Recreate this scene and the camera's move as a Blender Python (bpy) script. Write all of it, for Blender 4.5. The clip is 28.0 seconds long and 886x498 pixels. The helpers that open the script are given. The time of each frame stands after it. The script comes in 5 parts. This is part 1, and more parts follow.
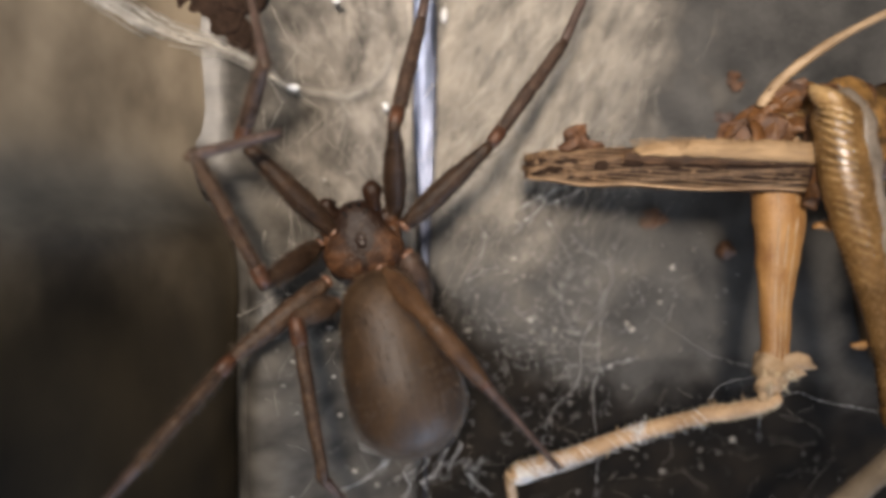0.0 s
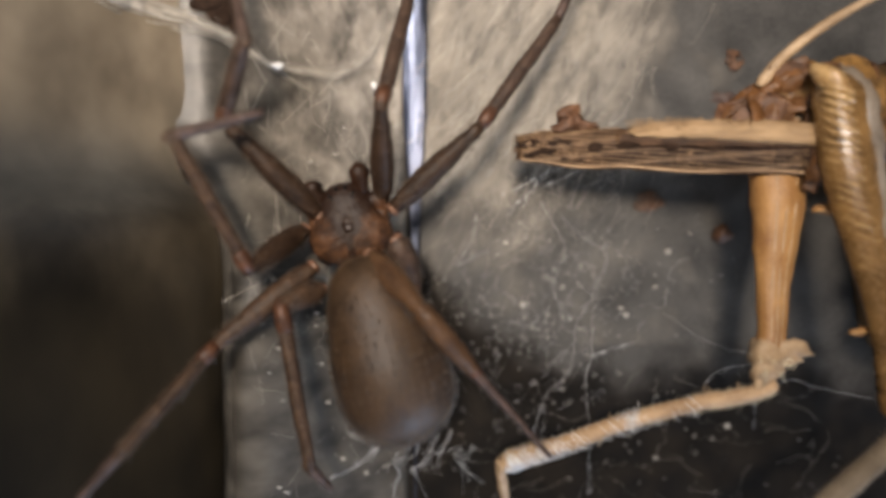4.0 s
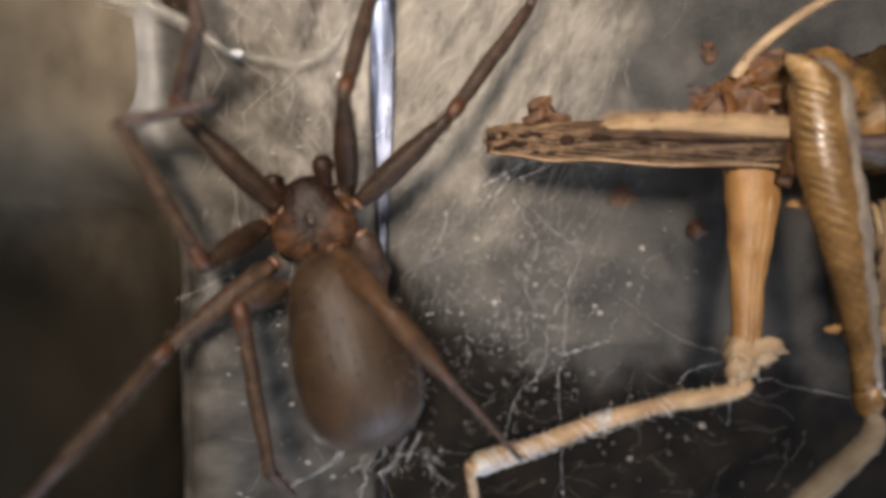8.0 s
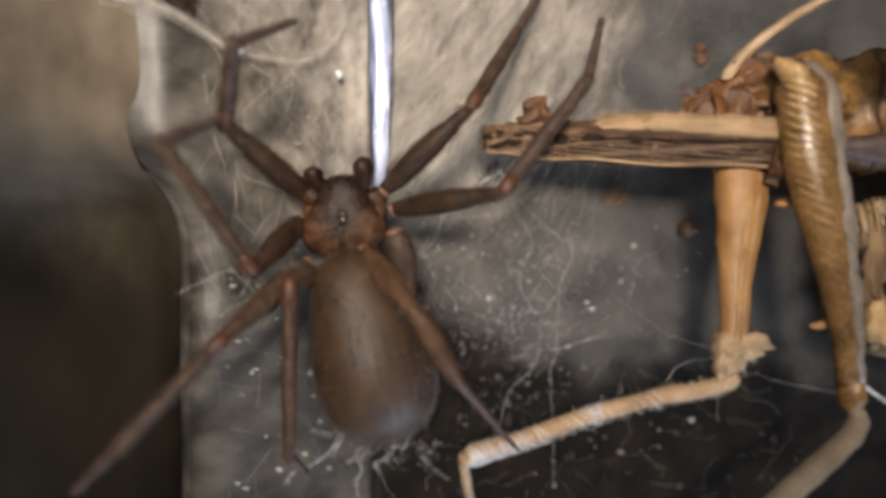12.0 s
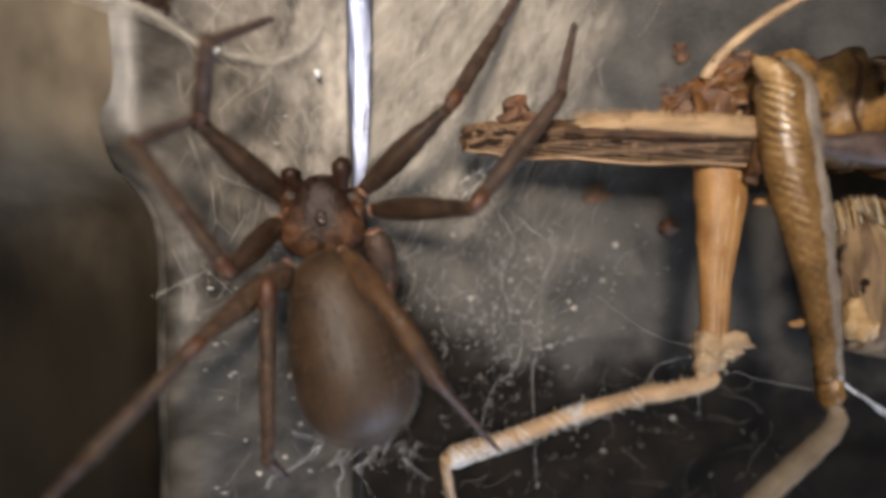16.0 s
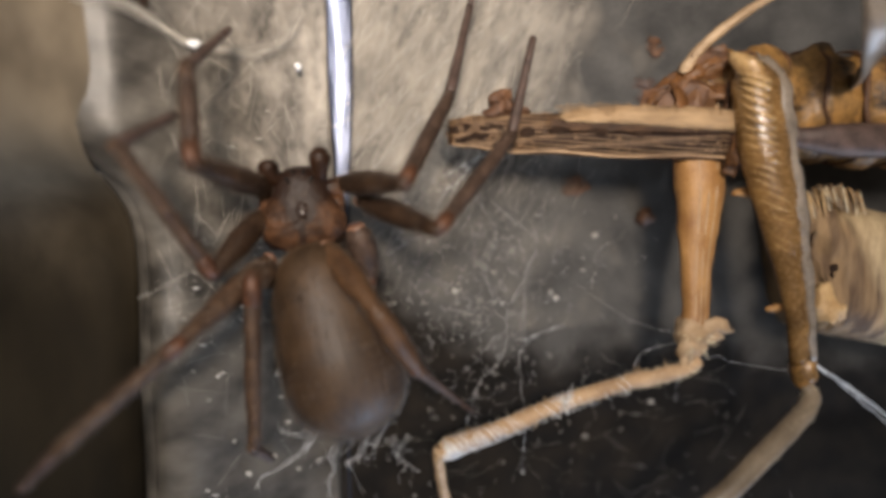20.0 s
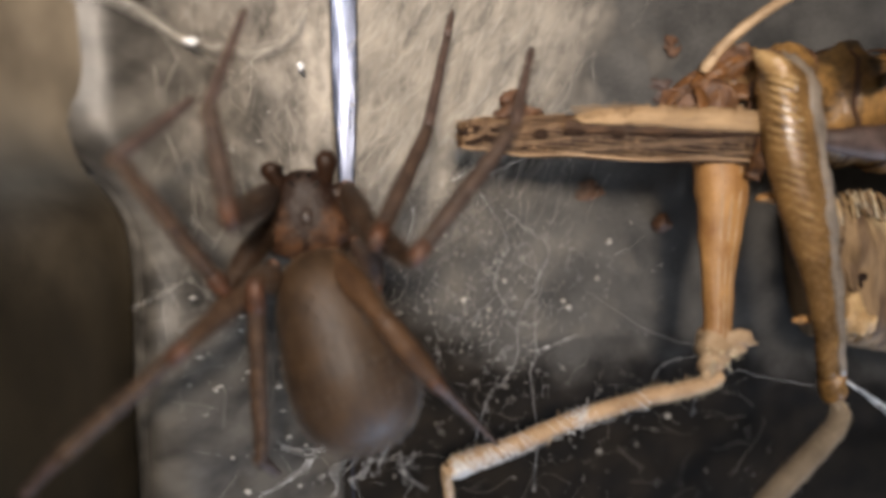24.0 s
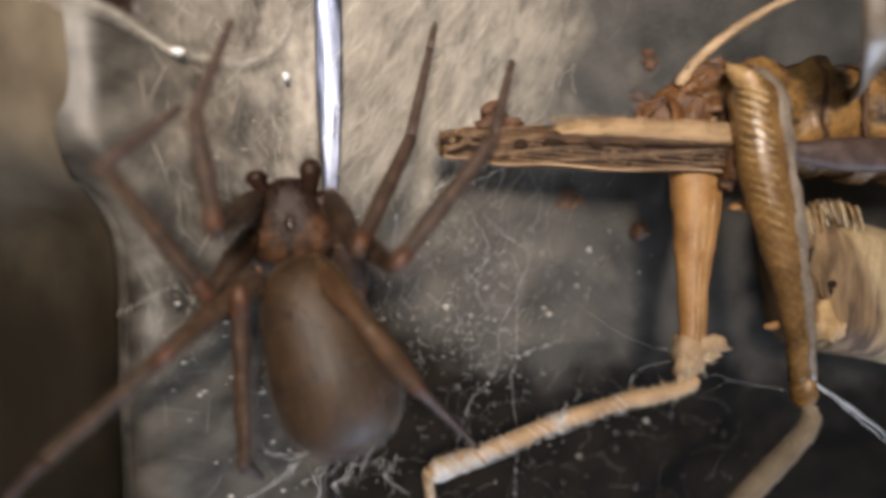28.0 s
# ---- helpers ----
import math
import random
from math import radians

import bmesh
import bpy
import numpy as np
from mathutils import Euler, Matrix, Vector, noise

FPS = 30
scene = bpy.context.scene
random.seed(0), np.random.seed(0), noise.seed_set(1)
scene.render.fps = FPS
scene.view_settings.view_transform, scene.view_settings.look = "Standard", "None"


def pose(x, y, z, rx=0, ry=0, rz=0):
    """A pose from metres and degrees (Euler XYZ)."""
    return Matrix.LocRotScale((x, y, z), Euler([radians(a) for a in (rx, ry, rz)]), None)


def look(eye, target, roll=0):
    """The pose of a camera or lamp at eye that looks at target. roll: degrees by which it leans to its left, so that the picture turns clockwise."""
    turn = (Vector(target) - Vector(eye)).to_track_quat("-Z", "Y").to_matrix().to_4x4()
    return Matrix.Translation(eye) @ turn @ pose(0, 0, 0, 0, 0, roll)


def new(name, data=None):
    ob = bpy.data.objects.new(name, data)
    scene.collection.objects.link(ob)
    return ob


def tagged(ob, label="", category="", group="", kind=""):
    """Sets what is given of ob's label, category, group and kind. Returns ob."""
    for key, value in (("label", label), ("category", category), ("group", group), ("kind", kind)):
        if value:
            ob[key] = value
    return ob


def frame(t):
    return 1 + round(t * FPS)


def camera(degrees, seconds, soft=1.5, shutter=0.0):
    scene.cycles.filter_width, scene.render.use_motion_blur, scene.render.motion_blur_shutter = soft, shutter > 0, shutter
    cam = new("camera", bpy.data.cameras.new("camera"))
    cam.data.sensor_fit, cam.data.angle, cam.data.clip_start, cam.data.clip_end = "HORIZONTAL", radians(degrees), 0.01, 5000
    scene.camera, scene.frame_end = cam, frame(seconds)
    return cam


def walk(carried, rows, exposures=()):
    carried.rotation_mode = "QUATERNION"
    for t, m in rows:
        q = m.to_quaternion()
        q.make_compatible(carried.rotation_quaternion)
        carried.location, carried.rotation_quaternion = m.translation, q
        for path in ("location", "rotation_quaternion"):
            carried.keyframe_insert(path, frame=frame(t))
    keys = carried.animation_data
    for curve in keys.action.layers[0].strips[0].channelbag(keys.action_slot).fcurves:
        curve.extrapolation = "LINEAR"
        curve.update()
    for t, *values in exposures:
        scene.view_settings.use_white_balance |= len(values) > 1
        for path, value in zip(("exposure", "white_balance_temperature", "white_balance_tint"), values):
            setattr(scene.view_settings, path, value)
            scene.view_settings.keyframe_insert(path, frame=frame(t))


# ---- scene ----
cam = camera(68.0, 28.0, 4.2)
cam.data.dof.use_dof, cam.data.dof.focus_distance, cam.data.dof.aperture_fstop = True, 0.0230, 23.0
walk(cam, [
    (0.0, pose(0.000018, -0.000006, 0.026957, -0.011, -0.000, 0.000)),
    (0.5, pose(-0.000021, 0.000106, 0.026882, -0.349, 0.006, 0.015)),
    (1.0, pose(-0.000076, 0.000219, 0.026843, -0.260, 0.335, 0.211)),
    (1.5, pose(-0.000090, 0.000283, 0.026849, -0.094, 0.926, 0.386)),
    (2.0, pose(-0.000029, 0.000273, 0.026757, 0.211, 0.904, 0.491)),
    (2.5, pose(0.000024, 0.000205, 0.026583, 0.077, 0.512, 0.456)),
    (3.0, pose(0.000166, 0.000146, 0.026367, -0.964, 0.152, 0.142)),
    (3.5, pose(0.000240, 0.000095, 0.026311, -1.472, -0.030, -0.013)),
    (5.5, pose(0.000434, 0.000007, 0.026448, -1.781, -1.180, -0.001)),
    (6.0, pose(0.000551, -0.000143, 0.026297, -2.147, -1.384, -0.143)),
    (6.5, pose(0.000760, -0.000285, 0.025959, -2.614, -1.500, -0.199)),
    (7.0, pose(0.000850, -0.000322, 0.025723, -2.382, -2.154, -0.111)),
    (7.5, pose(0.000894, -0.000241, 0.025505, -2.181, -2.276, -0.153)),
    (8.0, pose(0.000759, -0.000071, 0.025563, -1.641, -1.877, 0.013)),
    (8.5, pose(0.000668, 0.000004, 0.025589, -1.579, -1.692, 0.081)),
    (9.0, pose(0.000689, 0.000002, 0.025721, -1.613, -1.754, 0.202)),
    (9.5, pose(0.000774, 0.000001, 0.025734, -1.571, -1.473, 0.237)),
    (10.0, pose(0.000787, -0.000015, 0.025594, -1.715, -1.407, 0.191)),
    (10.5, pose(0.000726, 0.000010, 0.025667, -1.410, -1.112, 0.246)),
    (11.0, pose(0.000694, 0.000009, 0.025820, -1.335, -1.614, 0.457)),
    (11.5, pose(0.000716, -0.000052, 0.025967, -1.749, -2.003, 0.409)),
    (12.0, pose(0.000740, -0.000130, 0.026025, -1.825, -2.242, 0.447)),
    (12.5, pose(0.000820, -0.000143, 0.025940, -1.771, -2.411, 0.472)),
    (14.5, pose(0.001026, -0.000238, 0.025823, -2.013, -2.836, 0.088)),
    (15.0, pose(0.001028, -0.000211, 0.025903, -2.067, -3.081, 0.086)),
    (15.5, pose(0.001056, -0.000183, 0.025841, -2.251, -3.155, 0.023)),
    (16.0, pose(0.000979, -0.000035, 0.025869, -2.031, -3.390, 0.133)),
    (16.5, pose(0.000798, 0.000048, 0.025837, -2.425, -4.111, -0.005)),
    (17.0, pose(0.000594, 0.000105, 0.025806, -2.782, -5.014, -0.018)),
    (17.5, pose(0.000190, 0.000116, 0.025566, -2.228, -6.116, -0.401)),
    (18.0, pose(-0.000041, 0.000170, 0.025354, -2.393, -6.504, -0.539)),
    (18.5, pose(-0.000211, 0.000243, 0.025586, -2.031, -6.768, -0.446)),
    (19.0, pose(-0.000339, 0.000288, 0.025851, -2.151, -7.364, -0.541)),
    (19.5, pose(-0.000416, 0.000219, 0.025968, -2.219, -7.722, -0.623)),
    (20.0, pose(-0.000362, 0.000187, 0.025819, -2.976, -7.800, -0.778)),
    (20.5, pose(-0.000318, 0.000197, 0.025767, -2.685, -7.834, -0.744)),
    (21.0, pose(-0.000273, 0.000219, 0.025749, -2.451, -7.611, -0.550)),
    (21.5, pose(-0.000288, 0.000260, 0.025724, -1.873, -7.568, -0.488)),
    (22.0, pose(-0.000289, 0.000232, 0.025391, -1.884, -7.851, -0.764)),
    (22.5, pose(-0.000274, 0.000201, 0.024920, -1.924, -7.239, -0.809)),
    (24.5, pose(-0.000379, 0.000244, 0.024750, -2.895, -7.645, -0.700)),
    (25.0, pose(-0.000381, 0.000218, 0.024749, -3.077, -7.959, -0.799)),
    (25.5, pose(-0.000367, 0.000241, 0.024731, -3.015, -7.711, -0.800)),
    (26.0, pose(-0.000352, 0.000289, 0.024865, -2.398, -8.102, -0.474)),
    (26.5, pose(-0.000254, 0.000231, 0.024927, -2.151, -8.072, -0.389)),
    (27.0, pose(-0.000179, 0.000190, 0.024999, -2.285, -8.380, -0.493)),
    (27.5, pose(-0.000177, 0.000204, 0.025114, -2.171, -8.285, -0.537)),
    (28.0, pose(-0.000255, 0.000197, 0.025201, -1.848, -8.540, -0.538)),
])

# ---- light ----
MM = 0.001
world = bpy.data.worlds.new("room")
scene.world = world
world.use_nodes = True
world.node_tree.nodes["Background"].inputs[0].default_value = (1.0, 0.88, 0.76, 1)
world.node_tree.nodes["Background"].inputs[1].default_value = 0.135


def lamp(name, kind, at, to, watts, colour):
    data = bpy.data.lights.new(name, kind)
    data.energy, data.color = watts, colour
    ob = new(name, data)
    ob.matrix_world = look([v * MM for v in at], [v * MM for v in to])
    return data


torch = lamp("torch_lamp", "SPOT", (-7, 27, 109), (0.2, 9.6, 1), 0.77, (1.0, 0.84, 0.69))
torch.spot_size, torch.spot_blend, torch.shadow_soft_size = radians(28), 1.0, 0.011
window = lamp("window_lamp", "AREA", (-62, 112, 296), (-1, 5, 0), 0.38, (0.90, 0.93, 1.0))
window.shape, window.size, window.size_y = "RECTANGLE", 0.15, 0.16
daylight = lamp("daylight_lamp", "AREA", (130, -250, 52), (0, -4, 3), 0.72, (0.62, 0.76, 1.0))
daylight.shape, daylight.size, daylight.size_y = "RECTANGLE", 0.2, 0.12


# ---- materials ----
def material(name, low, high, rough=0.5, scale=2.0, bump=0.0, fine=12.0, metal=0.0, sheen=0.0, coat=0.0, stretch=(1, 1, 1), spec=0.5):
    """A surface in two tones: broad blotches and fine grain. scale, fine: features per millimetre."""
    m = bpy.data.materials.new(name)
    m.use_nodes = True
    nt = m.node_tree
    b = nt.nodes["Principled BSDF"]
    tc = nt.nodes.new("ShaderNodeTexCoord")
    mp = nt.nodes.new("ShaderNodeMapping")
    mp.inputs["Scale"].default_value = [1000 * s for s in stretch]
    nt.links.new(tc.outputs["Object"], mp.inputs["Vector"])
    n1, n2 = nt.nodes.new("ShaderNodeTexNoise"), nt.nodes.new("ShaderNodeTexNoise")
    for n, s, d in ((n1, scale, 5), (n2, fine, 3)):
        n.inputs["Scale"].default_value, n.inputs["Detail"].default_value = s, d
        nt.links.new(mp.outputs["Vector"], n.inputs["Vector"])
    mx = nt.nodes.new("ShaderNodeMath")
    mx.operation = "MULTIPLY_ADD"
    nt.links.new(n2.outputs["Fac"], mx.inputs[0])
    mx.inputs[1].default_value = 0.45
    ad = nt.nodes.new("ShaderNodeMath")
    ad.operation = "MULTIPLY_ADD"
    nt.links.new(n1.outputs["Fac"], ad.inputs[0])
    ad.inputs[1].default_value, ad.inputs[2].default_value = 0.9, -0.17
    nt.links.new(ad.outputs[0], mx.inputs[2])
    cr = nt.nodes.new("ShaderNodeValToRGB")
    cr.color_ramp.elements[0].position, cr.color_ramp.elements[1].position = 0.3, 0.72
    cr.color_ramp.elements[0].color, cr.color_ramp.elements[1].color = (*low, 1), (*high, 1)
    nt.links.new(mx.outputs[0], cr.inputs["Fac"])
    nt.links.new(cr.outputs["Color"], b.inputs["Base Color"])
    rr = nt.nodes.new("ShaderNodeMapRange")
    rr.inputs["To Min"].default_value, rr.inputs["To Max"].default_value = max(rough - 0.1, 0.03), min(rough + 0.12, 1)
    nt.links.new(n2.outputs["Fac"], rr.inputs["Value"])
    nt.links.new(rr.outputs[0], b.inputs["Roughness"])
    b.inputs["Metallic"].default_value = metal
    b.inputs["Specular IOR Level"].default_value = spec
    b.inputs["Sheen Weight"].default_value = sheen
    b.inputs["Coat Weight"].default_value = coat
    b.inputs["Coat Roughness"].default_value = 0.12
    if bump:
        bp = nt.nodes.new("ShaderNodeBump")
        bp.inputs["Strength"].default_value, bp.inputs["Distance"].default_value = bump, 0.0001
        nt.links.new(mx.outputs[0], bp.inputs["Height"])
        nt.links.new(bp.outputs["Normal"], b.inputs["Normal"])
    return m


BLACK = material("black_plastic", (0.0045, 0.0034, 0.0024), (0.014, 0.0105, 0.0072), 0.62, 0.6, 0.3, 9, spec=0.25)
# Bluish metal stands in for the window glint on the plastic seam.
GLOSS = material("bluish_glint_metal", (0.03, 0.036, 0.055), (0.15, 0.17, 0.235), 0.3, 1.1, 0.7, 4.0, metal=1.0, stretch=(2.2, 0.16, 1))
GLINT = material("white_glint_bead", (0.8, 0.8, 0.8), (0.9, 0.9, 0.9), 0.06, 1, 0, 4, coat=1.0)
SILK = material("spider_silk", (0.42, 0.38, 0.32), (0.72, 0.68, 0.6), 0.5, 2, 0, 8)
WHITE_SILK = material("white_silk", (0.6, 0.6, 0.6), (0.85, 0.84, 0.82), 0.4, 2, 0, 8)
DUST = material("pale_crumbs", (0.34, 0.32, 0.28), (0.74, 0.70, 0.64), 0.7, 3, 0.2, 9)
CARAPACE_DARK = material("dark_brown_chitin", (0.010, 0.005, 0.003), (0.036, 0.016, 0.008), 0.42, 1.6, 0.6, 9, spec=0.2)
ABDOMEN = material("velvet_brown_abdomen", (0.018, 0.0088, 0.0033), (0.064, 0.033, 0.0125), 0.55, 0.8, 0.7, 9, spec=0.3, coat=0.5)
LEG_TAN = material("tan_brown_leg_chitin", (0.040, 0.020, 0.010), (0.120, 0.063, 0.030), 0.45, 1.2, 0.6, 10, spec=0.35)
ABDOMEN.node_tree.nodes["Principled BSDF"].inputs["Coat Roughness"].default_value = 0.56
FEMUR = material("dark_leg_chitin", (0.014, 0.0078, 0.0048), (0.050, 0.028, 0.016), 0.46, 1.5, 0.9, 8, spec=0.22)
TIBIA = material("brown_leg_chitin", (0.024, 0.014, 0.009), (0.090, 0.053, 0.032), 0.48, 2.2, 0.8, 9, spec=0.25)
TIBIA_DARK = material("grey_brown_leg_chitin", (0.024, 0.015, 0.011), (0.080, 0.050, 0.036), 0.48, 2.2, 0.8, 9, spec=0.25)
JOINT = material("reddish_joint", (0.036, 0.016, 0.009), (0.105, 0.044, 0.022), 0.46, 2.5, 0.6, 7, spec=0.35)
JOINT_TICK = material("pale_joint_membrane", (0.10, 0.045, 0.026), (0.34, 0.19, 0.12), 0.35, 3, 0.4, 9, coat=0.3)
TARSUS = material("grey_brown_tarsus", (0.042, 0.027, 0.022), (0.105, 0.068, 0.056), 0.5, 2, 0.4, 9, spec=0.35)
HAIR = material("leg_hair", (0.03, 0.02, 0.014), (0.16, 0.115, 0.08), 0.5, 3, 0, 9)
KNOB = material("dark_shiny_chitin", (0.006, 0.003, 0.002), (0.024, 0.011, 0.006), 0.24, 2, 0.5, 9)
VELVET = material("brown_velvet_hair", (0.026, 0.015, 0.008), (0.15, 0.10, 0.058), 0.5, 1.5, 0, 9)
EYE = material("black_eye", (0.004, 0.004, 0.004), (0.01, 0.01, 0.01), 0.08, 2, 0, 8)
STRAW = material("straw_chitin", (0.21, 0.094, 0.027), (0.45, 0.245, 0.085), 0.5, 1.2, 0.4, 14, stretch=(1, 0.6, 1))
GOLD = material("golden_femur_chitin", (0.055, 0.028, 0.009), (0.26, 0.145, 0.05), 0.25, 1.0, 0.3, 12, coat=0.3)
RIDGE_TAN = material("dull_tan_ridge", (0.21, 0.130, 0.063), (0.47, 0.315, 0.168), 0.65, 1.6, 1.0, 9, stretch=(0.16, 1.4, 1))
SHIN = material("dusty_straw_chitin", (0.24, 0.142, 0.07), (0.52, 0.35, 0.20), 0.55, 0.6, 0.5, 14)
RIB = material("glossy_gold_rib", (0.22, 0.12, 0.045), (0.56, 0.38, 0.18), 0.12, 1.5, 0.3, 12, coat=0.6)
KEEL = material("greyish_tan_keel", (0.085, 0.066, 0.048), (0.29, 0.24, 0.19), 0.4, 0.9, 0.6, 8, coat=0.4)
GREY_TAN = material("grey_tan_chitin", (0.10, 0.074, 0.048), (0.29, 0.225, 0.155), 0.36, 0.7, 0.5, 12, coat=0.6)
PALE = material("pale_tan_chitin", (0.27, 0.175, 0.092), (0.52, 0.375, 0.235), 0.55, 1.5, 0.4, 14, stretch=(0.4, 1, 1))
WING = material("brown_wing_membrane", (0.020, 0.010, 0.006), (0.092, 0.048, 0.024), 0.6, 2.0, 0.8, 9, stretch=(0.5, 1.4, 1), spec=0.2)
WING_DARK = material("dark_wing_spot", (0.014, 0.008, 0.005), (0.042, 0.025, 0.017), 0.8, 3, 0.3, 9, spec=0.1)
WING_BAND = material("purplish_wing_band", (0.016, 0.009, 0.007), (0.060, 0.034, 0.025), 0.6, 1.6, 0.5, 9, stretch=(0.4, 1.4, 1), spec=0.2)
VEIN = material("tan_wing_vein", (0.10, 0.056, 0.026), (0.29, 0.18, 0.095), 0.5, 3, 0.2, 9)
TRUNK = material("dry_brown_body", (0.022, 0.011, 0.004), (0.44, 0.235, 0.070), 0.45, 0.9, 0.8, 5, coat=0.15)
AMBER = material("amber_husk", (0.030, 0.012, 0.004), (0.215, 0.092, 0.027), 0.5, 1.0, 0.8, 7)
RUST = material("rust_brown_husk", (0.034, 0.015, 0.008), (0.18, 0.085, 0.040), 0.6, 1.8, 0.8, 8)
BARK = material("weathered_wood", (0.30, 0.205, 0.105), (0.66, 0.51, 0.30), 0.75, 0.6, 0.9, 6, stretch=(1.2, 0.35, 1))
KNOT = material("orange_tan_wood", (0.34, 0.19, 0.075), (0.62, 0.42, 0.20), 0.6, 1.2, 0.6, 6)
BROWN_FIBRE = material("brown_wood_fibre", (0.16, 0.10, 0.052), (0.36, 0.245, 0.14), 0.7, 2, 0.3, 9)
FIBRE = material("split_wood_fibre", (0.5, 0.40, 0.25), (0.75, 0.64, 0.45), 0.7, 2, 0.3, 9)



def carapace_material():
    """Red-brown chitin, dark over the head and down the middle line."""
    m = material("red_brown_chitin", (0.022, 0.010, 0.0052), (0.128, 0.058, 0.026), 0.46, 2.4, 1.0, 8, spec=0.3)
    nt = m.node_tree
    tc = next(n for n in nt.nodes if n.type == "TEX_COORD")
    b = nt.nodes["Principled BSDF"]
    base = b.inputs["Base Color"].links[0].from_socket
    n3 = nt.nodes.new("ShaderNodeTexNoise")
    n3.inputs["Scale"].default_value, n3.inputs["Detail"].default_value = 1900, 4
    nt.links.new(tc.outputs["Object"], n3.inputs["Vector"])
    last = None
    for place, scale in (((0, 2.35, 0), (1.25, 1.0, 3)), ((0, 1.55, 0), (0.62, 0.7, 3)), ((0, 0.9, 0), (0.13, 1.5, 3))):
        mp = nt.nodes.new("ShaderNodeMapping")
        mp.vector_type = "TEXTURE"
        mp.inputs["Location"].default_value = [v * 0.001 for v in place]
        mp.inputs["Scale"].default_value = [v * 0.001 for v in scale]
        g = nt.nodes.new("ShaderNodeTexGradient")
        g.gradient_type = "SPHERICAL"
        nt.links.new(tc.outputs["Object"], mp.inputs["Vector"])
        nt.links.new(mp.outputs["Vector"], g.inputs["Vector"])
        if last is None:
            last = g.outputs["Fac"]
        else:
            add = nt.nodes.new("ShaderNodeMath")
            nt.links.new(last, add.inputs[0])
            nt.links.new(g.outputs["Fac"], add.inputs[1])
            last = add.outputs[0]
    ma = nt.nodes.new("ShaderNodeMath")
    ma.operation = "MULTIPLY_ADD"
    ma.inputs[1].default_value = 0.95
    nt.links.new(n3.outputs["Fac"], ma.inputs[0])
    nt.links.new(last, ma.inputs[2])
    mr = nt.nodes.new("ShaderNodeMapRange")
    mr.inputs["From Min"].default_value, mr.inputs["From Max"].default_value = 0.40, 0.72
    nt.links.new(ma.outputs[0], mr.inputs["Value"])
    mix = nt.nodes.new("ShaderNodeMix")
    mix.data_type = "RGBA"
    ins = [k for k in mix.inputs if k.type == "RGBA"]
    ins[1].default_value = (0.017, 0.0075, 0.0042, 1)
    nt.links.new(mr.outputs["Result"], mix.inputs[0])
    nt.links.new(base, ins[0])
    nt.links.new([k for k in mix.outputs if k.type == "RGBA"][0], b.inputs["Base Color"])
    return m


CARAPACE = carapace_material()


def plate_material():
    """Dusty grey plastic that turns black raggedly along its rim."""
    m = material("dusty_grey_to_black_plastic", (0.036, 0.036, 0.036), (0.102, 0.099, 0.094), 0.5, 0.45, 0.25, 7)
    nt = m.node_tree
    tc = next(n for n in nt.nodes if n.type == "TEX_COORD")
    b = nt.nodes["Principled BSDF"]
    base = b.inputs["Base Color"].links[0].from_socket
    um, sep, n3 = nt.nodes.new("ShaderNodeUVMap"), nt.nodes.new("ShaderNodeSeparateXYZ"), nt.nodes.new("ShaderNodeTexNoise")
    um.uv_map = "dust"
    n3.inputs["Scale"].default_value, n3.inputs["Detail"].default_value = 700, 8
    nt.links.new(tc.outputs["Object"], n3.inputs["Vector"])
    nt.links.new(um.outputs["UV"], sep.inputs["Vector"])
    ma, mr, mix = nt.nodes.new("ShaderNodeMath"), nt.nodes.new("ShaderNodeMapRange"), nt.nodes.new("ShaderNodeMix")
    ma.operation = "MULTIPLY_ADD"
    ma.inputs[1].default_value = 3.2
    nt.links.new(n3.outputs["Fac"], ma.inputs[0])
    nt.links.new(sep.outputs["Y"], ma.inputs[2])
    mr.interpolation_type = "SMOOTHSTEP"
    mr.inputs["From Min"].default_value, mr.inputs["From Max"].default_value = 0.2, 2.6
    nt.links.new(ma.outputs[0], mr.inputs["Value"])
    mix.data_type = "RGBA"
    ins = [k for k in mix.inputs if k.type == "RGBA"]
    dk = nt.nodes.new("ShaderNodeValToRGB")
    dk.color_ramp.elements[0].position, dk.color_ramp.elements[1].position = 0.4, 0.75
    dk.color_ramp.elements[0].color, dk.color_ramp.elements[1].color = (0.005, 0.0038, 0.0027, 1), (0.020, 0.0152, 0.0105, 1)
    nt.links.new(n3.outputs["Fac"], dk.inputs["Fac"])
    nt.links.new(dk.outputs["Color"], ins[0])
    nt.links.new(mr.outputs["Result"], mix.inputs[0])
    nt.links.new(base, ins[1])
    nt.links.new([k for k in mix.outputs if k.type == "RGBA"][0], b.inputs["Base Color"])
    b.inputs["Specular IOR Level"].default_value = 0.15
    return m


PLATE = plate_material()


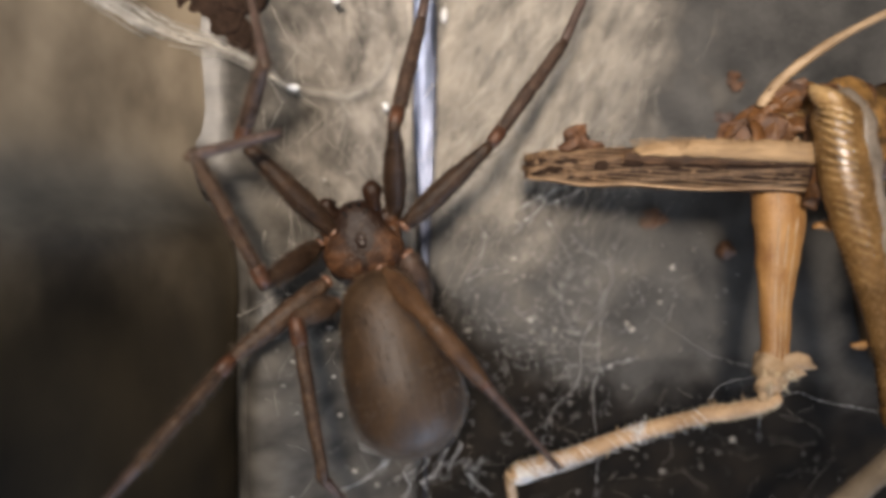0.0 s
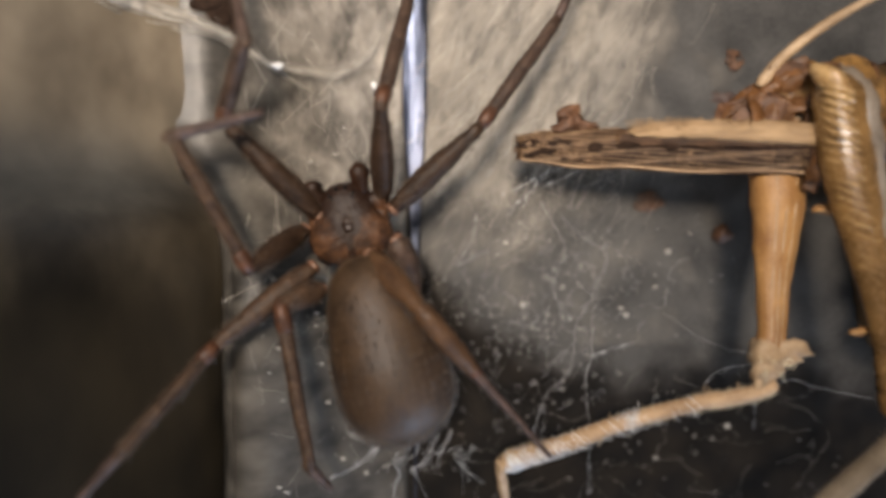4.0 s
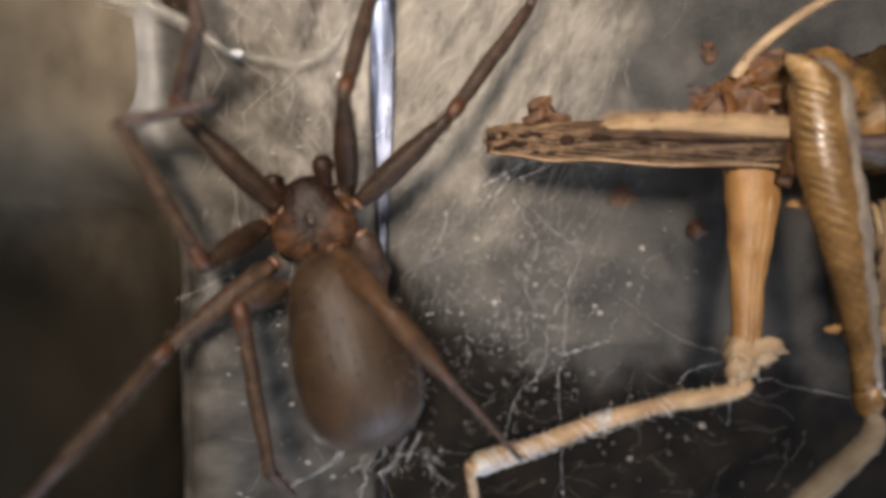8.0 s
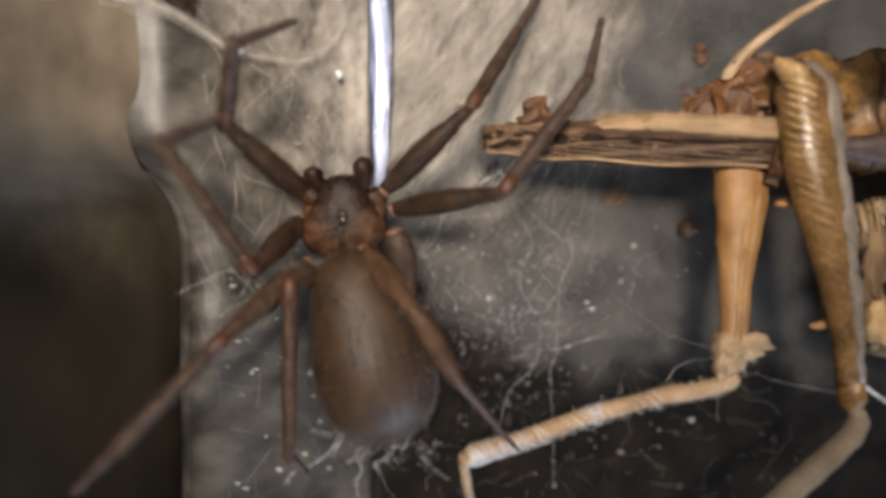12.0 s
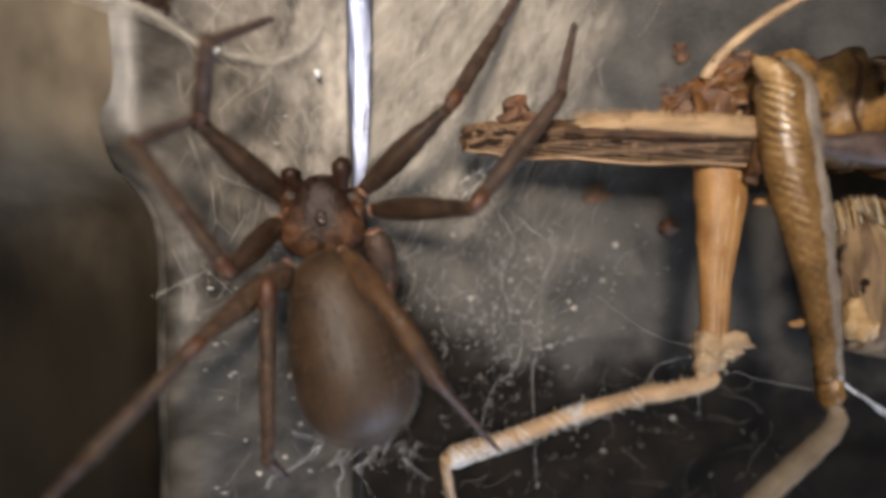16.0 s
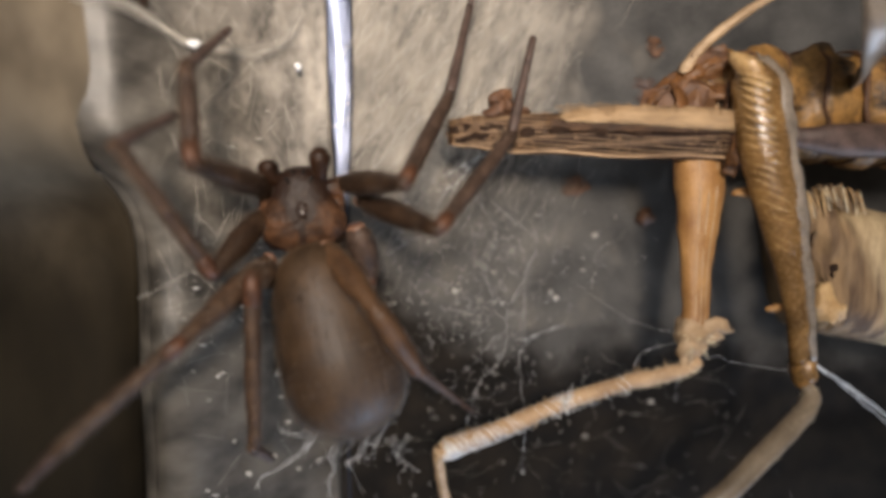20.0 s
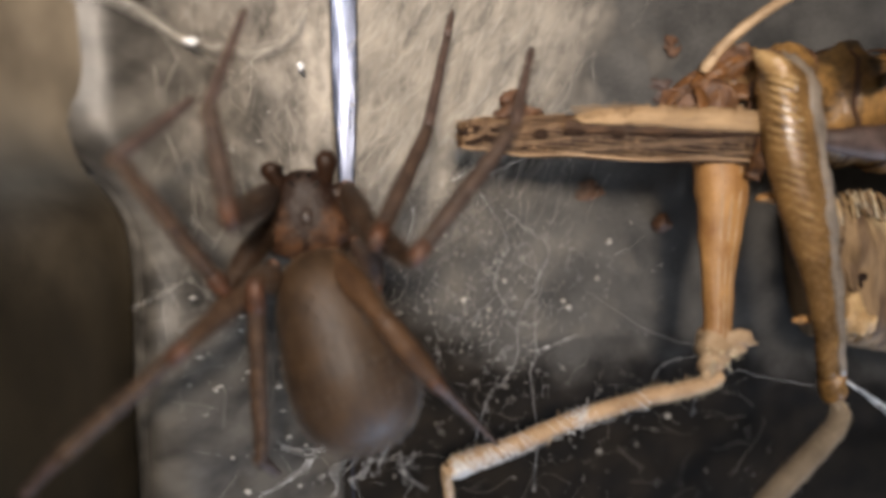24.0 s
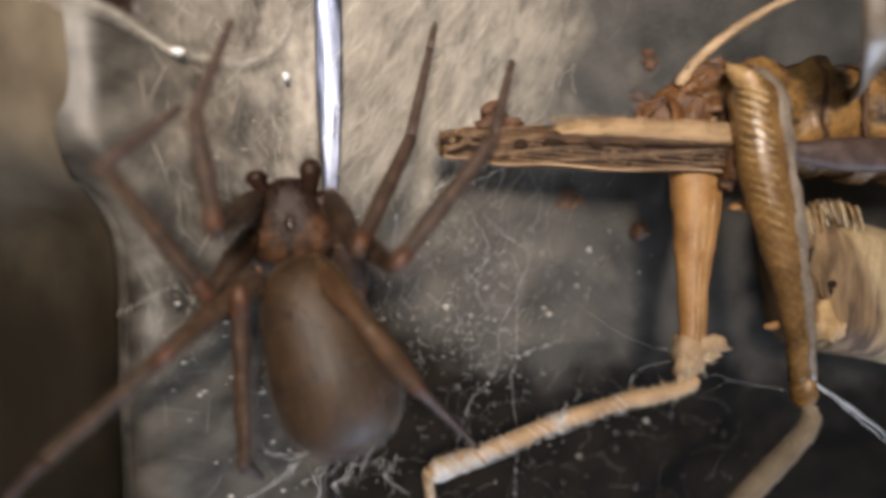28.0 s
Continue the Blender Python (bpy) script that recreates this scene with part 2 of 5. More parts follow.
def fade_to_dark(m, dark_low, dark_high, patch, bands, stretch=(1, 1, 1)):
    """Fades a material to a darker tone in patches along bands. bands: direction, start and end in millimetres,
    patchiness.
    """
    nt = m.node_tree
    tc = next(n for n in nt.nodes if n.type == "TEX_COORD")
    b = nt.nodes["Principled BSDF"]
    base = b.inputs["Base Color"].links[0].from_socket
    mp = nt.nodes.new("ShaderNodeMapping")
    mp.inputs["Scale"].default_value = [1000 * v for v in stretch]
    n3 = nt.nodes.new("ShaderNodeTexNoise")
    n3.inputs["Scale"].default_value, n3.inputs["Detail"].default_value = patch, 6
    nt.links.new(tc.outputs["Object"], mp.inputs["Vector"])
    nt.links.new(mp.outputs["Vector"], n3.inputs["Vector"])
    last = None
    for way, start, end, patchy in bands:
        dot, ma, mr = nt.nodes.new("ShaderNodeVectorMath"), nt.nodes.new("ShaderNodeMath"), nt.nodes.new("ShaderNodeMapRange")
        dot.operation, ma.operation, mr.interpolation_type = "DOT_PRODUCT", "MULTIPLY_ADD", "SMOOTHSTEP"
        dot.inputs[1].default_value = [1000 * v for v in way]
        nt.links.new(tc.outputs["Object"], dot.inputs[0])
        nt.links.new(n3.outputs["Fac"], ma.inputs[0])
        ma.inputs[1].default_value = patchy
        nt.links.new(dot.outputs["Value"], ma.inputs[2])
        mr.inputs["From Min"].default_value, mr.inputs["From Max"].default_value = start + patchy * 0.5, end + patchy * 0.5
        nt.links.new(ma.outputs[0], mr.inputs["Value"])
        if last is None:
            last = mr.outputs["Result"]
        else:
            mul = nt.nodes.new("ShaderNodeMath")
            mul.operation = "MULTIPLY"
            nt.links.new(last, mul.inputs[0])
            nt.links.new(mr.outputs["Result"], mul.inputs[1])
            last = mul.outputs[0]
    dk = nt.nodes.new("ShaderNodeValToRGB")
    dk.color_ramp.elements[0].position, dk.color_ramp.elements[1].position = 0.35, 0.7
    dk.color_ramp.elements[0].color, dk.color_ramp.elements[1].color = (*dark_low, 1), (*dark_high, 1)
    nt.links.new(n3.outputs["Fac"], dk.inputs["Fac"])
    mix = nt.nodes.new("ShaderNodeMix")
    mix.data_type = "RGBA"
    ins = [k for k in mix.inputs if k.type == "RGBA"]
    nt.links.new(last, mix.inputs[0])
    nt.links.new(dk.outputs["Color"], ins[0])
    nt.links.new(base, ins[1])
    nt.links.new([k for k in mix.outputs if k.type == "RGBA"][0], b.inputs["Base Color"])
    return m


# Light falloff towards low y is painted into WALL; darker leftwards too.
WALL = fade_to_dark(material("glossy_dusty_shaded_plastic", (0.085, 0.078, 0.068), (0.47, 0.425, 0.365), 0.42, 0.75, 0.5, 2.8, coat=0.2, stretch=(1, 0.7, 1), spec=0.28),
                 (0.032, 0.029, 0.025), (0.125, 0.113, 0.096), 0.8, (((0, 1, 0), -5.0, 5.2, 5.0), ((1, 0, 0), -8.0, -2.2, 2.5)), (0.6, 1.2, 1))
WALL.node_tree.nodes["Principled BSDF"].inputs["Coat Roughness"].default_value = 0.36
# Shade at the low end of UPPER is painted as near-black.
UPPER = fade_to_dark(material("brown_dusty_shaded_plastic", (0.062, 0.048, 0.033), (0.27, 0.22, 0.155), 0.7, 0.2, 0.3, 0.9, stretch=(1, 0.5, 0.6), spec=0.12),
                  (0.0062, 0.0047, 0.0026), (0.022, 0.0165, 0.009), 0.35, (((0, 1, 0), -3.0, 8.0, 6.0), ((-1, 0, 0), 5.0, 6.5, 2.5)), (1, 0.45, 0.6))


def thin_out(m, place, scale, patch, weight, low, high):
    """Lets a sheet show what lies under it, in patches and towards its rim."""
    nt = m.node_tree
    tc = next(n for n in nt.nodes if n.type == "TEX_COORD")
    far = nt.nodes.new("ShaderNodeMapping")
    far.inputs["Location"].default_value, far.inputs["Scale"].default_value = place, scale
    grad = nt.nodes.new("ShaderNodeTexGradient")
    grad.gradient_type = "SPHERICAL"
    n3 = nt.nodes.new("ShaderNodeTexNoise")
    n3.inputs["Scale"].default_value, n3.inputs["Detail"].default_value = patch, 6
    add = nt.nodes.new("ShaderNodeMath")
    add.operation = "MULTIPLY_ADD"
    add.inputs[1].default_value = weight
    ramp = nt.nodes.new("ShaderNodeMapRange")
    ramp.inputs["From Min"].default_value, ramp.inputs["From Max"].default_value = low, high
    clear, mix = nt.nodes.new("ShaderNodeBsdfTransparent"), nt.nodes.new("ShaderNodeMixShader")
    out = next(n for n in nt.nodes if n.type == "OUTPUT_MATERIAL")
    b = nt.nodes["Principled BSDF"]
    for a, c in ((tc.outputs["Object"], far.inputs["Vector"]), (far.outputs["Vector"], grad.inputs["Vector"]), (tc.outputs["Object"], n3.inputs["Vector"]),
                 (grad.outputs["Fac"], add.inputs[0]), (n3.outputs["Fac"], add.inputs[2]), (add.outputs[0], ramp.inputs["Value"]),
                 (ramp.outputs["Result"], mix.inputs["Fac"]), (clear.outputs["BSDF"], mix.inputs[1]), (b.outputs["BSDF"], mix.inputs[2]), (mix.outputs["Shader"], out.inputs["Surface"])):
        nt.links.new(a, c)


def silk_mat_material():
    """Combed pale silk that thins out in patches."""
    m = material("matted_silk", (0.11, 0.10, 0.086), (0.36, 0.326, 0.278), 0.75, 1.3, 0.5, 6, sheen=0.3)
    nt = m.node_tree
    mp = next(n for n in nt.nodes if n.type == "MAPPING")
    mp.vector_type = "TEXTURE"
    mp.inputs["Scale"].default_value = (0.0024, 0.0009, 0.001)
    mp.inputs["Rotation"].default_value = (0, 0, radians(62))
    thin_out(m, (-0.25, -0.85, 0), (118, 92, 0), 420, 1.25, 0.52, 1.05)
    return m


MAT = silk_mat_material()
fade_to_dark(BARK, (0.085, 0.047, 0.022), (0.36, 0.235, 0.12), 1.1, (((1, 0.45, 0), -1.5, -0.6, 1.0),), (2.2, 0.35, 1))

# ---- mesh tools; lengths in millimetres ----
rng = random.Random(7)
BASE = {}


def part(name, bm, mat, parent=None, label="", smooth=True):
    """Links a bmesh, given in millimetres, as one mesh object, under its thing or part if there is one."""
    base = BASE.get(parent, Vector())
    for v in bm.verts:
        v.co = (v.co - base) * MM
    me = bpy.data.meshes.new(name)
    bmesh.ops.recalc_face_normals(bm, faces=bm.faces)
    bm.to_mesh(me)
    bm.free()
    me.materials.append(mat)
    if smooth:
        me.shade_smooth()
    ob = new(name, me)
    if parent:
        ob.parent = parent
    BASE[ob] = base
    if label:
        tagged(ob, label)
    return ob


def thing(name, label, category, at=(0, 0, 0), group=""):
    ob = new(name)
    ob.empty_display_size = 0.001
    ob.location = Vector(at) * MM
    BASE[ob] = Vector(at)
    return tagged(ob, label, category, group)


def alone(name, bm, mat, label, category, group="", kind="", smooth=True):
    """A thing of one mesh, its origin at its base."""
    lo = [min(v.co[k] for v in bm.verts) for k in range(3)]
    hi = [max(v.co[k] for v in bm.verts) for k in range(3)]
    at = Vector(((lo[0] + hi[0]) / 2, (lo[1] + hi[1]) / 2, lo[2]))
    bmesh.ops.translate(bm, verts=bm.verts, vec=-at)
    ob = part(name, bm, mat, None, "", smooth)
    ob.location = at * MM
    BASE[ob] = at
    return tagged(ob, label, category, group, kind)


def tube(bm, pts, radii, n=8, flat=1.0, up=(0, 0, 1)):
    """A closed tube along pts; flat: its thickness along up, against its width."""
    pts = [Vector(p) for p in pts]
    rings = []
    for i, p in enumerate(pts):
        d = (pts[min(i + 1, len(pts) - 1)] - pts[max(i - 1, 0)]).normalized()
        u = Vector(up) - d * d.dot(Vector(up))
        u = u.normalized() if u.length > 1e-4 else d.orthogonal().normalized()
        s = d.cross(u)
        r = radii[i] if hasattr(radii, "__len__") else radii
        rings.append([bm.verts.new(p + (s * math.cos(a) + u * flat * math.sin(a)) * r) for a in (2 * math.pi * k / n for k in range(n))])
    for a, b in zip(rings, rings[1:]):
        for k in range(n):
            bm.faces.new((a[k], a[(k + 1) % n], b[(k + 1) % n], b[k]))
    bm.faces.new(rings[0][::-1])
    bm.faces.new(rings[-1])
    return rings


def spline(pts, n):
    """n points on a smooth curve through pts."""
    p = [Vector(q) for q in pts]
    p = [p[0] * 2 - p[1], *p, p[-1] * 2 - p[-2]]
    out = []
    for k in range(n):
        u = k / (n - 1) * (len(p) - 3)
        i = min(int(u), len(p) - 4)
        t = u - i
        a, b, c, d = p[i:i + 4]
        out.append(0.5 * (2 * b + (c - a) * t + (2 * a - 5 * b + 4 * c - d) * t * t + (3 * b - a - 3 * c + d) * t ** 3))
    return out


def blend(vals, n):
    """n values at even steps along vals."""
    return [float(np.interp(k / (n - 1) * (len(vals) - 1), range(len(vals)), vals)) for k in range(n)]


def spike(bm, at, d, r, length):
    """A thin three-sided hair or spine."""
    at, d = Vector(at), Vector(d).normalized()
    s = d.orthogonal().normalized()
    q = d.cross(s)
    ring = [bm.verts.new(at + (s * math.cos(a) + q * math.sin(a)) * r) for a in (0, 2.1, 4.2)]
    tip = bm.verts.new(at + d * length)
    for k in range(3):
        bm.faces.new((ring[k], ring[(k + 1) % 3], tip))


def ball(bm, at, r, squash=(1, 1, 1), seg=10):
    m = Matrix.Translation(Vector(at)) @ Matrix.Diagonal((*[r * s for s in squash], 1))
    return bmesh.ops.create_uvsphere(bm, u_segments=seg, v_segments=max(seg // 2, 4), radius=1, matrix=m)["verts"]


def grain(bm, at, r, squash=(1, 1, 1)):
    """A speck: eight facets, uneven."""
    a, b, c = (r * s for s in squash)
    top, low, *ring = [bm.verts.new(Vector(at) + Vector(p) * rng.uniform(0.75, 1.2)) for p in ((0, 0, c), (0, 0, -c), (a, 0, 0), (0, b, 0), (-a, 0, 0), (0, -b, 0))]
    for k in range(4):
        bm.faces.new((top, ring[k], ring[(k + 1) % 4]))
        bm.faces.new((low, ring[(k + 1) % 4], ring[k]))


def rough_up(verts, amount, scale=1.0, seed=0.0):
    for v in verts:
        v.co += Vector([noise.noise(v.co * scale + Vector((seed, k * 7.1, 3.3))) for k in range(3)]) * amount


def box(bm, lo, hi):
    m = Matrix.Translation([(a + b) / 2 for a, b in zip(lo, hi)]) @ Matrix.Diagonal((*[b - a for a, b in zip(lo, hi)], 1))
    bmesh.ops.create_cube(bm, size=1, matrix=m)


# ---- the container ----
def lift(y):
    """0 where the wall ends in a drop, 1 where it runs on into the upper wall."""
    return 1 / (1 + math.exp(-(y - 1.5) * 1.7))


def edge_x(y):
    return -6.05 - 1.0 * lift(y)


def wall_profile(y):
    """The side wall across: foot, slope, rounded shoulder and shelf."""
    prof = []
    for k in range(7):
        a = k / 6 * 0.74
        prof.append((-1.05 - 2.2 * math.sin(a), 0.02 + 2.2 * (1 - math.cos(a))))
    x0, z0 = prof[-1]
    w, e = lift(y), edge_x(y)
    for k in range(1, 9):
        u = k / 8
        prof.append((x0 + (e + 0.6 - x0) * u, z0 + (x0 - e - 0.6) * 0.9 * u))
    x, z = prof[-1]
    step = (1.9 + 0.2 * w) / 14
    for k in range(1, 15):
        f = min(1, k / 14 * (2.2 - 0.9 * w))
        f = f * f * (3 - 2 * f)
        g = max(0, k / 14 - 0.45) / 0.55
        x, z = x - step, z + step * (0.9 * (1 - f) + 0.12 * f - (1 - w) * 2.6 * g * g)
        prof.append((x, z))
    return prof


def wall_z(x):
    return max(0.02, (-1.55 - x) * 0.9 + 0.12) if x < -1.2 else 0.02


def wall_top(x, y):
    prof = wall_profile(y)
    x0, z0 = prof[-1]
    prof = prof[7:] + [(x0 - 0.4, z0 + 0.1), (x0 - 1.0, z0 + 0.5), (x0 - 2.2, z0 + 1.8), (x0 - 5.0, z0 + 5.2)]
    return float(np.interp(x, [p[0] for p in prof[::-1]], [p[1] for p in prof[::-1]]))


def container():
    bm = bmesh.new()
    box(bm, (-45, -45, -3.2), (50, 50, -0.3))
    tagged(part("floor", bm, BLACK, smooth=False), "black glossy plastic floor of the container", "floor", kind="structure")
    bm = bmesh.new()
    # UV layer: distance in from the rim, which blends grey to black
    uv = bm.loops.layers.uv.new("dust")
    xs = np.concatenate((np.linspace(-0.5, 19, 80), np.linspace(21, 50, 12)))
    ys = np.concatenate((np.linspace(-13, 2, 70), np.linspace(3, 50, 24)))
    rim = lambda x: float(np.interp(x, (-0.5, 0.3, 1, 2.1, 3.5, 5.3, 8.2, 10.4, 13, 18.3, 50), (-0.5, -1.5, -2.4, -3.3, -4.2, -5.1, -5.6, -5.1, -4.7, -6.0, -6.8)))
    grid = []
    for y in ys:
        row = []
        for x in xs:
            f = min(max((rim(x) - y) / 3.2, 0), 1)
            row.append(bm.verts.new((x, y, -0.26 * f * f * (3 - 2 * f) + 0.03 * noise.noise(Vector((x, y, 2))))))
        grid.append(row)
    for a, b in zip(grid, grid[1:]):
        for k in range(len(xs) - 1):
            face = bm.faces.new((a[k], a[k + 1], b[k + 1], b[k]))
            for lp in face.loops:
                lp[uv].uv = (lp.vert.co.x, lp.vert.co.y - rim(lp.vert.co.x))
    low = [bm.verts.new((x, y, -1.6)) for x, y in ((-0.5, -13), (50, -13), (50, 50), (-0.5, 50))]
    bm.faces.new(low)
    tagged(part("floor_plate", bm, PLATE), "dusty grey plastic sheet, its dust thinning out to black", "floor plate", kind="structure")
    # sloping side wall with a rounded foot and a rounded shoulder
    bm, bm2 = bmesh.new(), bmesh.new()
    ys = np.concatenate((np.linspace(-45, -16, 12), np.linspace(-15, 18, 110), np.linspace(20, 50, 14)))
    rows, rows2 = [], []
    for y in ys:
        prof, w = wall_profile(y), lift(y)
        wob = 0.10 * noise.noise(Vector((y * 0.3, 0, 0)))
        rows.append([bm.verts.new((x, y, z + wob * (i / 14) + 0.03 * noise.noise(Vector((x, y, 3.0))))) for i, (x, z) in enumerate(prof)])
        x, z = prof[-1]
        up = [(0.9, -0.32), (0.4, -0.03), (-0.4, 0.14), (-1.0, 0.5), (-2.2, 1.8), (-5, 5.2), (-9, 11), (-12, 22)]
        low = [(0.25, -0.3), (0, -0.5), (-0.2, -0.9), (-0.8, -1.7), (-2.4, -2.0), (-5, -0.6), (-9, 5), (-12, 16)]
        run = []
        for (a, b), (c, d) in zip(up, low):
            p, q = x + a * w + c * (1 - w), z + b * w + d * (1 - w)
            run.append(bm2.verts.new((p, y, q + wob - 0.08 * (1 - w))))
        rows2.append(run)
    for mesh, grid in ((bm, rows), (bm2, rows2)):
        back = [[mesh.verts.new(v.co + Vector((-0.35, 0, -0.35))) for v in row] for row in grid]
        for lay in (grid, back):
            for a, b in zip(lay, lay[1:]):
                for i in range(len(a) - 1):
                    mesh.faces.new((a[i], a[i + 1], b[i + 1], b[i]))
        for k in (0, -1):
            for i in range(len(grid) - 1):
                mesh.faces.new((grid[i][k], grid[i + 1][k], back[i + 1][k], back[i][k]))
            for i in range(len(grid[0]) - 1):
                mesh.faces.new((grid[k][i], grid[k][i + 1], back[k][i + 1], back[k][i]))
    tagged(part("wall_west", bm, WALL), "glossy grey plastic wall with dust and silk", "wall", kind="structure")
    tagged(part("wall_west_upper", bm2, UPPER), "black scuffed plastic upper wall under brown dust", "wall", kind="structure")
    for name, lo, hi in (("wall_north", (-45, 50, -3.2), (50, 52, 30)), ("wall_east", (50, -45, -3.2), (52, 52, 5)), ("wall_south", (-45, -47, -3.2), (52, -45, 4))):
        bm = bmesh.new()
        box(bm, lo, hi)
        tagged(part(name, bm, BLACK, smooth=False), "plain black plastic container wall", "wall", kind="structure")
    # glossy seam in the corner
    bm = bmesh.new()
    # Tapered downwards to shape the glint's fading end.
    pts = [(-0.72, y, 0.12 + 0.03 * noise.noise(Vector((0, y, 1)))) for y in np.linspace(-20, 30, 60)]
    tube(bm, pts, [float(np.interp(p[1], (-4, -1, 1, 5), (0.05, 0.12, 0.24, 0.5))) for p in pts], 20, 0.2)
    tagged(part("trim", bm, GLOSS), "glossy plastic seam along the corner", "seam", kind="structure")
    # Pale threads stand in for the sheen along a curved ridge.
    bm = bmesh.new()
    for _ in range(210):
        u0 = rng.uniform(-1.0, 0.75)
        u1 = u0 + rng.uniform(0.15, 0.5)
        off, lean = rng.gauss(0, 0.13), rng.gauss(0, 0.12)
        pts = []
        for k in range(7):
            u = u0 + (u1 - u0) * k / 6
            x = -8.2 + 3.3 * u
            pts.append((x, 6.95 - 1.45 * u + 0.18 * math.sin(u * 4) + off * (1.3 - u) + lean * (k / 6 - 0.5)))
        tube(bm, [(x, y, wall_top(x, y) + 0.08 + 0.08 * rng.random()) for x, y in pts], rng.uniform(0.003, 0.008) * (1.8 if u0 < -0.15 else 1), 4)
    rim = spline([(-5.86, 5.78, 0), (-4.68, 5.71, 0), (-3.55, 5.89, 0), (-2.58, 6.64, 0), (-2.01, 7.85, 0), (-1.81, 8.97, 0)], 40)
    for _ in range(70):
        i0 = rng.randrange(0, 30)
        off, bow = rng.gauss(0, 0.10), rng.gauss(0, 0.08)
        pts = []
        for k, p in enumerate(rim[i0:i0 + rng.randrange(6, 14)]):
            x, y = p.x + off * 0.5 - bow * math.sin(k * 0.3), p.y + off + bow * math.sin(k * 0.3)
            pts.append((x, y, wall_z(x) + 0.05 + 0.05 * rng.random()))
        tube(bm, pts, rng.uniform(0.002, 0.006), 4)
    # Flat dark lumps added for the dark patch high on the wall.
    bm2 = bmesh.new()
    for x, y, r, s in ((-7.6, 7.9, 0.85, (1.1, 0.9, 0.16)), (-6.9, 7.35, 0.55, (0.8, 1.1, 0.18)), (-8.3, 8.3, 0.65, (0.9, 0.8, 0.2)), (-6.5, 6.95, 0.25, (0.6, 1.5, 0.2)), (-7.2, 8.9, 0.95, (1.2, 0.9, 0.15))):
        v = ball(bm2, (0, 0, 0), r, s, 18)
        rough_up(v, 0.22, 1.4, x)
        for w in v:
            w.co = Vector((w.co.x + x, w.co.y + y, wall_top(w.co.x + x, w.co.y + y) + 0.05 + w.co.z))
    alone("dark_clump", bm2, WING_DARK, "dark brown smear of dirt stuck to the dusty wall", "dirt")
    tagged(part("sheen_band", bm, SILK), "streak of pale silk stretched over the plastic wall", "spider silk", kind="stuff")
    # White beads stand in for small bright glints on wall and seam.
    for x, y, r, sq in ((-2.25, 5.62, 0.16, (0.8, 1.0, 0.7)), (-5.3, 5.72, 0.17, (1.5, 0.8, 0.6)), (-3.95, 9.3, 0.2, (0.9, 0.8, 0.7)), (0.05, 9.5, 0.24, (0.6, 1.3, 0.6))):
        bm = bmesh.new()
        v = ball(bm, (x, y, wall_z(x) + 0.17), r, sq, 14)
        rough_up(v, 0.07, 4)
        alone("droplet", bm, GLINT, "small glossy droplet stuck to the plastic wall", "droplet", "droplets on the wall")


# ---- the spider ----
LEGS = {}


def loft_body(bm, prof, n=20):
    """prof rows: along y, half width, height over and under the middle, middle z."""
    rings = []
    for y, w, hu, hd, z in prof:
        rings.append([bm.verts.new((w * math.cos(a), y, z + (hu if math.sin(a) > 0 else hd) * math.sin(a))) for a in (2 * math.pi * k / n for k in range(n))])
    for a, b in zip(rings, rings[1:]):
        for k in range(n):
            bm.faces.new((a[k], a[(k + 1) % n], b[(k + 1) % n], b[k]))
    bm.faces.new(rings[0])
    bm.faces.new(rings[-1][::-1])


def along(a, b):
    """A pose at a whose z runs to b and whose y leans up; millimetres in, metres out."""
    a, b = Vector(a), Vector(b)
    z = (b - a).normalized()
    u = Vector((0, 0, 1))
    y = (u - z * z.dot(u)).normalized()
    x = y.cross(z)
    m = Matrix((x, y, z)).transposed().to_4x4()
    m.translation = a * MM
    return m


def body_pose(front, waist):
    f, w = Vector(front), Vector(waist)
    y = (f - w).normalized()
    x = y.cross(Vector((0, 0, 1))).normalized()
    m = Matrix((x, y, x.cross(y))).transposed().to_4x4()
    m.translation = w * MM
    return m


def limb_hairs(length, r0, r1, count, size):
    bm = bmesh.new()
    for _ in range(count):
        u, a = rng.uniform(0.04, 0.98), rng.uniform(0, 6.28)
        r = (r0 + (r1 - r0) * u) * 0.9
        o = Vector((math.cos(a), math.sin(a), 0))
        spike(bm, o * r + Vector((0, 0, u * length)), o + Vector((0, 0, rng.uniform(0.6, 1.6))), 0.012, rng.uniform(0.5, 1.4) * size)
    return bm


